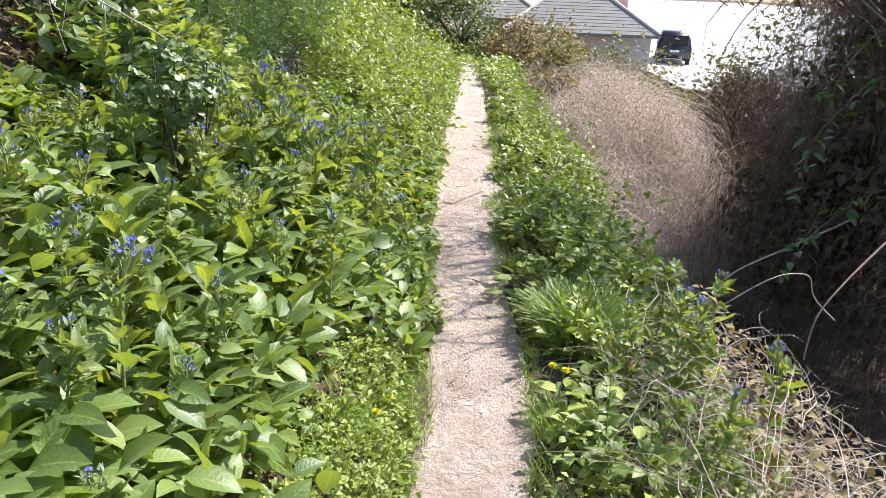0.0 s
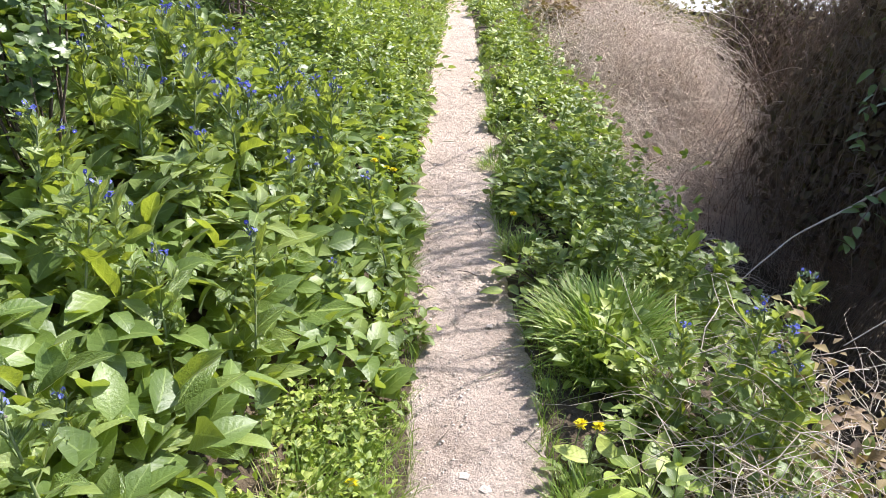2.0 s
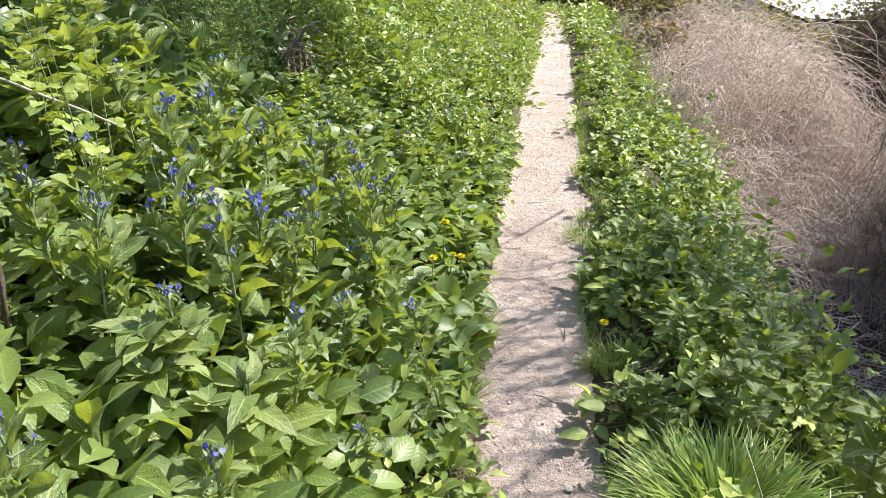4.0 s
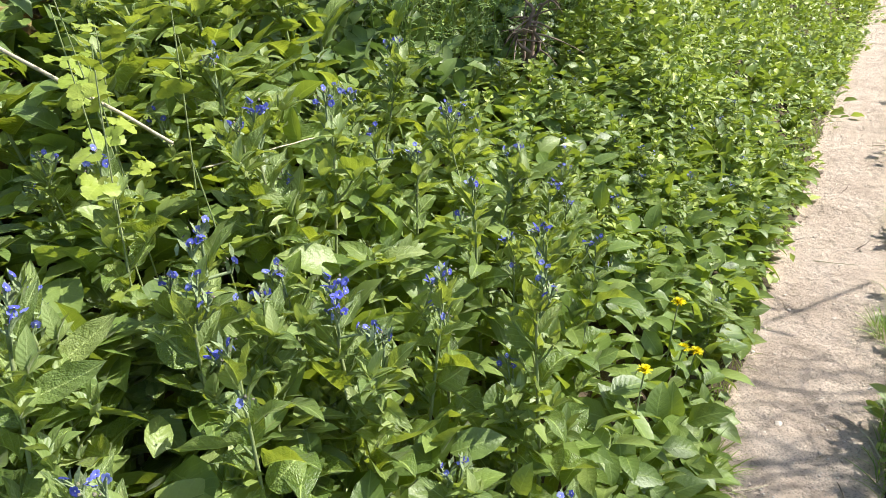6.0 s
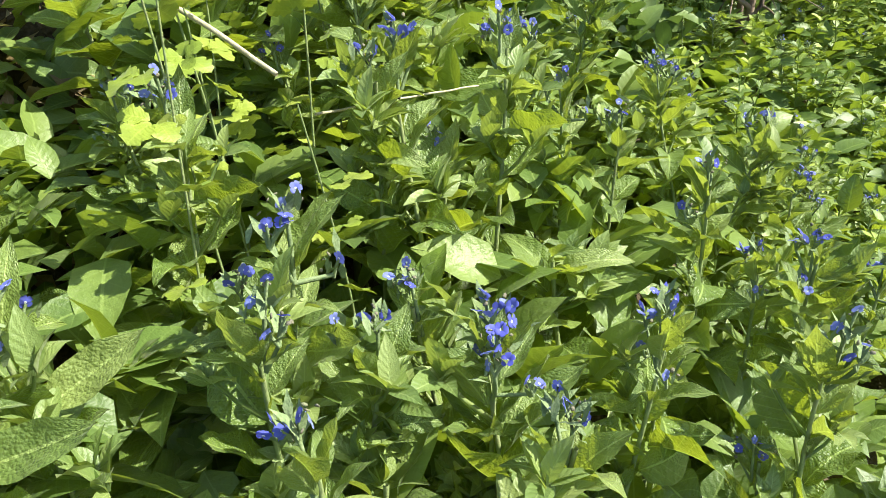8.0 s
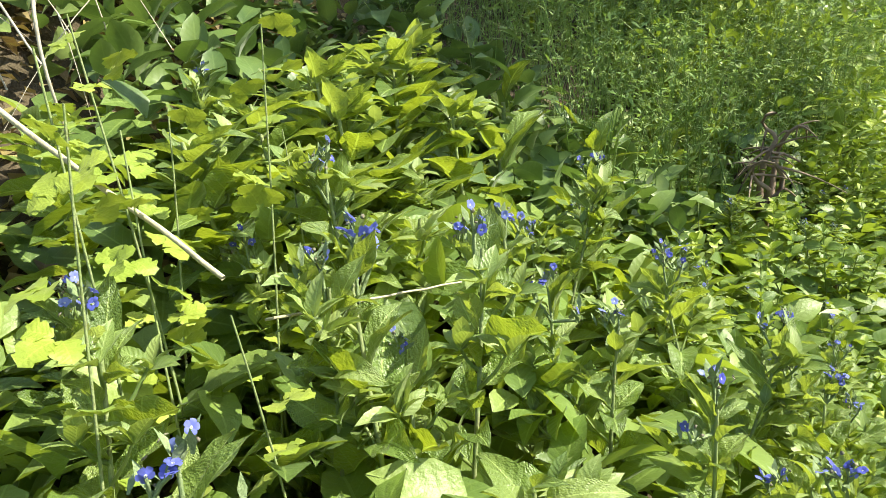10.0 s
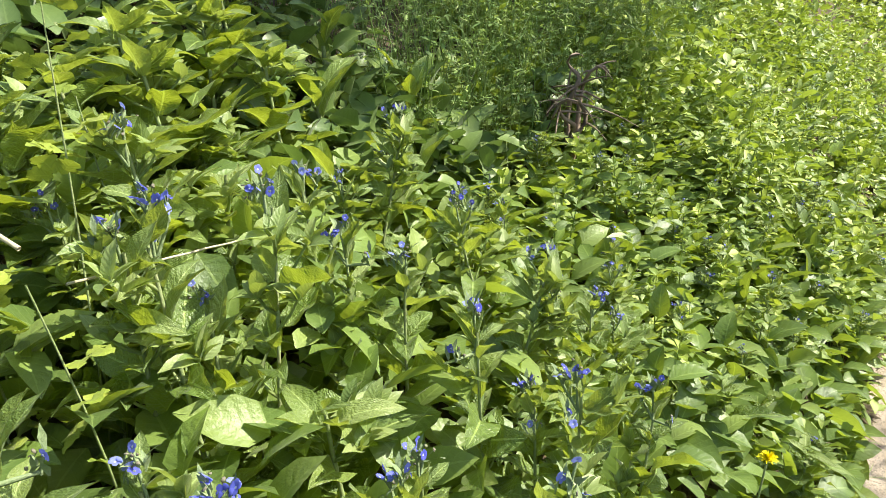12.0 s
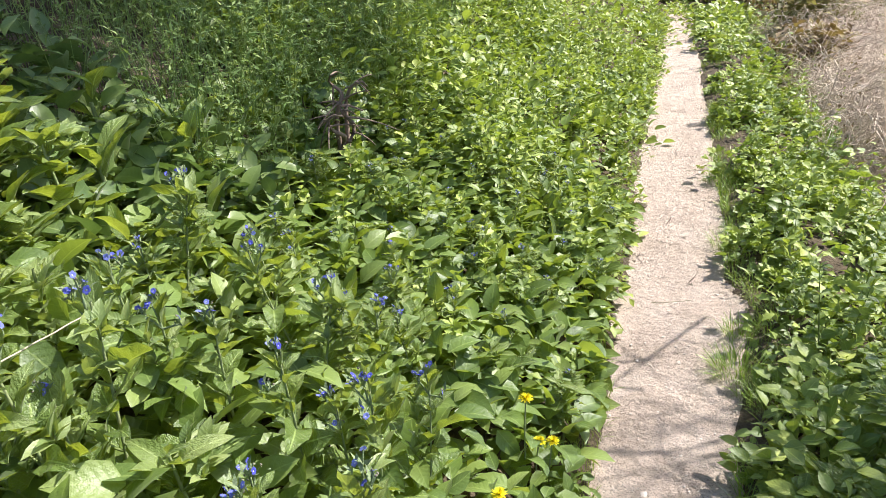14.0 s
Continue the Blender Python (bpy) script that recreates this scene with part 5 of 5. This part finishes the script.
def shade_tree(x, y, limbs, seed):
    """A tree added to shade the bank, rooted in it; its boughs reach out over the path."""
    r = np.random.default_rng(seed)
    root = new("tree")
    g = float(ground_z(x, y))
    root.location = (x, y, g)
    K = 14
    t = np.linspace(0, 1, K)[:, None]
    hp = Heap()
    P = np.array([0.3, -0.4, 3.4]) * t + 0.1 * np.sin(t * np.array([5.0, 4.0, 0.1]))
    P[0, 2] -= 0.1
    hp.tubes(P[None], np.linspace(0.2, 0.1, K)[None], 12)
    part("trunk", hp.mesh("trunk", M_BARK), root, None, "rough dark grey bark")
    lv = Heap()
    for cx, cy, cz, rad, n in limbs:
        c = np.array([cx - x, cy - y, cz - g])
        s = P[9]
        hp = Heap()
        Q = s + (c - s) * t + np.array([0, 0, 0.5]) * np.sin(t * 3.14)
        hp.tubes(Q[None], np.linspace(0.08, 0.02, K)[None], 7)
        m = 40
        e = r.normal(0, 0.45, (m, 3)) * rad
        tt = np.linspace(0, 1, 6)[None, :, None]
        b = Q[r.integers(7, K, m)]
        hp.tubes(b[:, None] + (c + e - b)[:, None] * tt, np.linspace(0.012, 0.004, 6)[None].repeat(m, 0), 4)
        tagged(part("limb", hp.mesh("limb", M_BARK), root), kind="stuff")
        cl = r.normal(0, 0.42, (30, 3)) * rad
        T = c + cl[r.integers(0, 30, n)] + r.normal(0, 0.16, (n, 3)) * rad
        lv.add(L_BOUGH, turns(r.uniform(0, 6.28, n), r.normal(-0.2, 0.5, n), r.normal(0, 0.5, n)), T, r.uniform(0.9, 1.5, n))
    tagged(part("crown", lv.mesh("crown", M_FRESH), root), kind="stuff")
    return tagged(root, "tree added to shade the bank, boughs out of view over the path", "tree")


# boughs stay out of view, placed so their shadow falls on the upper bank
shade_tree(-3.6, 9.8, ((-0.55, 6.3, 3.9, 1.2, 3200), (-1.3, 6.9, 4.1, 1.2, 2600), (-2.3, 7.6, 4.2, 1.2, 2400), (-0.4, 7.4, 4.4, 0.8, 1000), (-0.25, 5.2, 3.9, 0.75, 1300)), 5)


# ---- houses and yard below the hill ----
M_ROOF = plain_material("grey_roof_tile", [(0.2, 0.19, 0.175), (0.26, 0.245, 0.225), (0.32, 0.3, 0.275)], 1.5, 0.8, 0.3, 0.02, True)
M_RENDER = plain_material("rendered_wall", [(0.6, 0.55, 0.5), (0.68, 0.63, 0.57), (0.74, 0.69, 0.63)], 0.8, 0.9, 0.2)
M_PINK = plain_material("brick_wall", [(0.4, 0.24, 0.2), (0.5, 0.32, 0.27), (0.56, 0.4, 0.35)], 0.8, 0.9, 0.2)
# yard colour is set pale to stand in for sun glare
M_YARD = plain_material("glare_pale_concrete", [(0.5, 0.5, 0.5), (0.58, 0.58, 0.58), (0.66, 0.66, 0.66)], 0.4, 0.85, 0.2)
M_FRAME = plain_material("white_paint", [(0.7, 0.7, 0.68), (0.78, 0.78, 0.76), (0.82, 0.82, 0.8)], 3, 0.5, 0.05)
GL = Mat("window_glass")
GL.b.inputs["Base Color"].default_value = (0.03, 0.035, 0.04, 1)
GL.b.inputs["Roughness"].default_value = 0.06
M_GLASS = GL.m
CARP = Mat("dark_car_paint")
CARP.b.inputs["Base Color"].default_value = (0.02, 0.022, 0.026, 1)
CARP.b.inputs["Roughness"].default_value = 0.3
CARP.b.inputs["Coat Weight"].default_value = 0.6
M_CAR = CARP.m
TY = Mat("tyre_rubber")
TY.b.inputs["Base Color"].default_value = (0.02, 0.02, 0.02, 1)
TY.b.inputs["Roughness"].default_value = 0.85
M_TYRE = TY.m


def box(bm, x0, x1, y0, y1, z0, z1):
    m = Matrix.Translation(((x0 + x1) / 2, (y0 + y1) / 2, (z0 + z1) / 2)) @ Matrix.Diagonal((x1 - x0, y1 - y0, z1 - z0, 1))
    return bmesh.ops.create_cube(bm, size=1, matrix=m)["verts"]


def house(x, y, w, d, eave, rise, turn, wallmat, label, base):
    """A hipped-roof house with windows set into the front."""
    root = new("house")
    root.matrix_basis = pose(x, y, base, 0, 0, turn)
    hz = eave - base
    bm = bmesh.new()
    box(bm, -w / 2, w / 2, 0, d, -0.5, hz)
    part("wall", bm_mesh("wall", bm, wallmat), root)
    bm = bmesh.new()
    o, run = 0.35, d / 2
    low = [bm.verts.new(p) for p in ((-w / 2 - o, -o, hz), (w / 2 + o, -o, hz), (w / 2 + o, d + o, hz), (-w / 2 - o, d + o, hz))]
    eav = [bm.verts.new((v.co.x, v.co.y, hz + 0.14)) for v in low]
    rid = [bm.verts.new(p) for p in ((-w / 2 + run * 0.7, d / 2, hz + rise), (w / 2 - run * 0.7, d / 2, hz + rise))]
    bm.faces.new(low[::-1])
    for i in range(4):
        bm.faces.new((low[i], low[(i + 1) % 4], eav[(i + 1) % 4], eav[i]))
    bm.faces.new((eav[0], eav[1], rid[1], rid[0]))
    bm.faces.new((eav[1], eav[2], rid[1]))
    bm.faces.new((eav[2], eav[3], rid[0], rid[1]))
    bm.faces.new((eav[3], eav[0], rid[0]))
    roof = part("roof", bm_mesh("roof", bm, M_ROOF), root, None, "grey tiled hipped roof")
    hp = Heap()
    for a, b in (((-w / 2 - o, -o, hz + 0.15), (-w / 2 + run * 0.7, d / 2, hz + rise + 0.02)), ((w / 2 + o, -o, hz + 0.15), (w / 2 - run * 0.7, d / 2, hz + rise + 0.02)), ((-w / 2 + run * 0.7, d / 2, hz + rise + 0.03), (w / 2 - run * 0.7, d / 2, hz + rise + 0.03))):
        P = np.linspace(a, b, 8)
        hp.tubes(P[None], np.full((1, 8), 0.09), 6)
    part("ridge_tiles", hp.mesh("ridge_tiles", M_STONE), roof)
    hp = Heap()
    for k in range(1, 14):
        f = k / 14
        y0, z0 = -o + (d / 2 + o) * f, hz + 0.145 + (rise - 0.14) * f
        xa, xb = -w / 2 - o + (run * 0.7 + o) * f, w / 2 + o - (run * 0.7 + o) * f
        hp.tubes(np.linspace((xa, y0, z0), (xb, y0, z0), 2)[None], np.full((1, 2), 0.014), 4)
    tagged(part("tile_course", hp.mesh("tile_course", M_ROOF), roof), kind="stuff")
    for k in range(2):
        wx = -w / 2 + w * (k + 0.5) / 3
        bm = bmesh.new()
        for q in ((wx - 0.6, wx + 0.6, -0.06, 0.02, hz - 1.6, hz - 1.52), (wx - 0.6, wx + 0.6, -0.06, 0.02, hz - 0.53, hz - 0.45), (wx - 0.6, wx - 0.52, -0.06, 0.02, hz - 1.52, hz - 0.53), (wx + 0.52, wx + 0.6, -0.06, 0.02, hz - 1.52, hz - 0.53), (wx - 0.03, wx + 0.03, -0.05, 0.02, hz - 1.52, hz - 0.53)):
            box(bm, *q)
        win = part("window", bm_mesh("window", bm, M_FRAME), root, None, "white framed window")
        bm = bmesh.new()
        box(bm, wx - 0.52, wx + 0.52, -0.02, 0.0, hz - 1.52, hz - 0.53)
        part("pane", bm_mesh("pane", bm, M_GLASS), win)
    return tagged(root, label, "house", "houses below the hill")


house(5.2, 34.6, 6.6, 7.0, -0.72, 2.1, -4, M_RENDER, "bungalow with grey hipped roof below the hillside", -2.7)
house(0.7, 38.5, 6.0, 7.0, -0.35, 1.9, -4, M_RENDER, "small grey-roofed house half hidden by shrubs", -2.7)
house(12.6, 74.0, 6.0, 8.0, 0.4, 1.6, 6, M_PINK, "distant pinkish brick house across the yard", -3.2)

# sheet runs far out, its pale colour doubling as distant white haze
xs2, ys2 = np.linspace(9.0, 120, 60), np.linspace(30, 330, 80)
tagged(new("road", grid_mesh("road", xs2, ys2, lambda x, y: ground_z(x, y) + 0.16, M_YARD)), "broad concrete yard below the hill, coloured pale for sun glare and haze", "road", kind="structure")


def car(x, y, z, turn):
    root = new("car")
    root.matrix_basis = pose(x, y, z, 0, 0, turn)
    bm = bmesh.new()
    prof = [(-0.9, 0.35), (0.9, 0.35), (0.92, 0.75), (0.88, 1.0), (0.72, 1.75), (-0.72, 1.75), (-0.88, 1.0), (-0.92, 0.75)]
    a = [bm.verts.new((px, -2.1 if pz < 1.1 else -1.75, pz)) for px, pz in prof]
    b = [bm.verts.new((px, 2.1 if pz < 1.1 else 0.9, pz)) for px, pz in prof]
    bm.faces.new(a)
    bm.faces.new(b[::-1])
    for i in range(8):
        bm.faces.new((a[i], b[i], b[(i + 1) % 8], a[(i + 1) % 8]))
    bmesh.ops.recalc_face_normals(bm, faces=bm.faces)
    bmesh.ops.bevel(bm, geom=bm.edges[:], offset=0.06, segments=2, affect="EDGES")
    part("body", bm_mesh("body", bm, M_CAR, True), root)
    bm = bmesh.new()
    box(bm, -0.66, 0.66, -2.02, -1.93, 1.08, 1.6)
    part("rear_window", bm_mesh("rear_window", bm, M_GLASS), root)
    bm = bmesh.new()
    box(bm, -0.25, 0.25, -2.13, -2.09, 0.7, 0.82)
    part("number_plate", bm_mesh("number_plate", bm, M_FRAME), root)
    for sx in (-1, 1):
        for sy in (-1.35, 1.35):
            bm = bmesh.new()
            bmesh.ops.create_cone(bm, cap_ends=True, segments=20, radius1=0.34, radius2=0.34, depth=0.22, matrix=Matrix.Translation((sx * 0.8, sy, 0.34)) @ Matrix.Rotation(1.5708, 4, "Y"))
            part("wheel", bm_mesh("wheel", bm, M_TYRE), root)
    return tagged(root, "dark parked off-road car on the pale yard", "car")


car(11.9, 43.0, float(ground_z(11.9, 43.0)) + 0.16, -12)


tube_thing("bare_branch", [(-2.2, 2.3, 1.75), (-1.75, 2.6, 1.5), (-1.45, 2.88, 1.41), (-1.37, 2.99, 1.43), (-1.33, 3.05, 1.48)], 0.02, 0.012, M_GREYTWIG, "thick pale broken branch hanging over the bank", "branch", 9)

# ---- litter on the path ----
for i, (x, y, a, ln) in enumerate(((-0.03, 4.72, 10, 0.16), (0.06, 4.95, 70, 0.12), (0.12, 3.62, 120, 0.18), (0.08, 3.35, 100, 0.14), (-0.12, 3.3, 40, 0.1), (0.02, 2.9, 150, 0.09), (0.09, 2.2, 30, 0.1), (-0.05, 5.6, 80, 0.12), (0.1, 6.4, 20, 0.12), (-0.06, 1.9, 60, 0.07))):
    c, sn = math.cos(radians(a)) * ln / 2, math.sin(radians(a)) * ln / 2
    z = float(ground_z(x, y)) + 0.012
    tube_thing("twig", [(x - c, y - sn, z), (x + 0.15 * sn, y - 0.15 * c, z + 0.004), (x + c, y + sn, z)], 0.0022, 0.0012, (M_STRAW, M_BARK)[i % 2], "short dry twig lying on the path" if i % 2 == 0 else "short dark twig lying on the path", "twig")
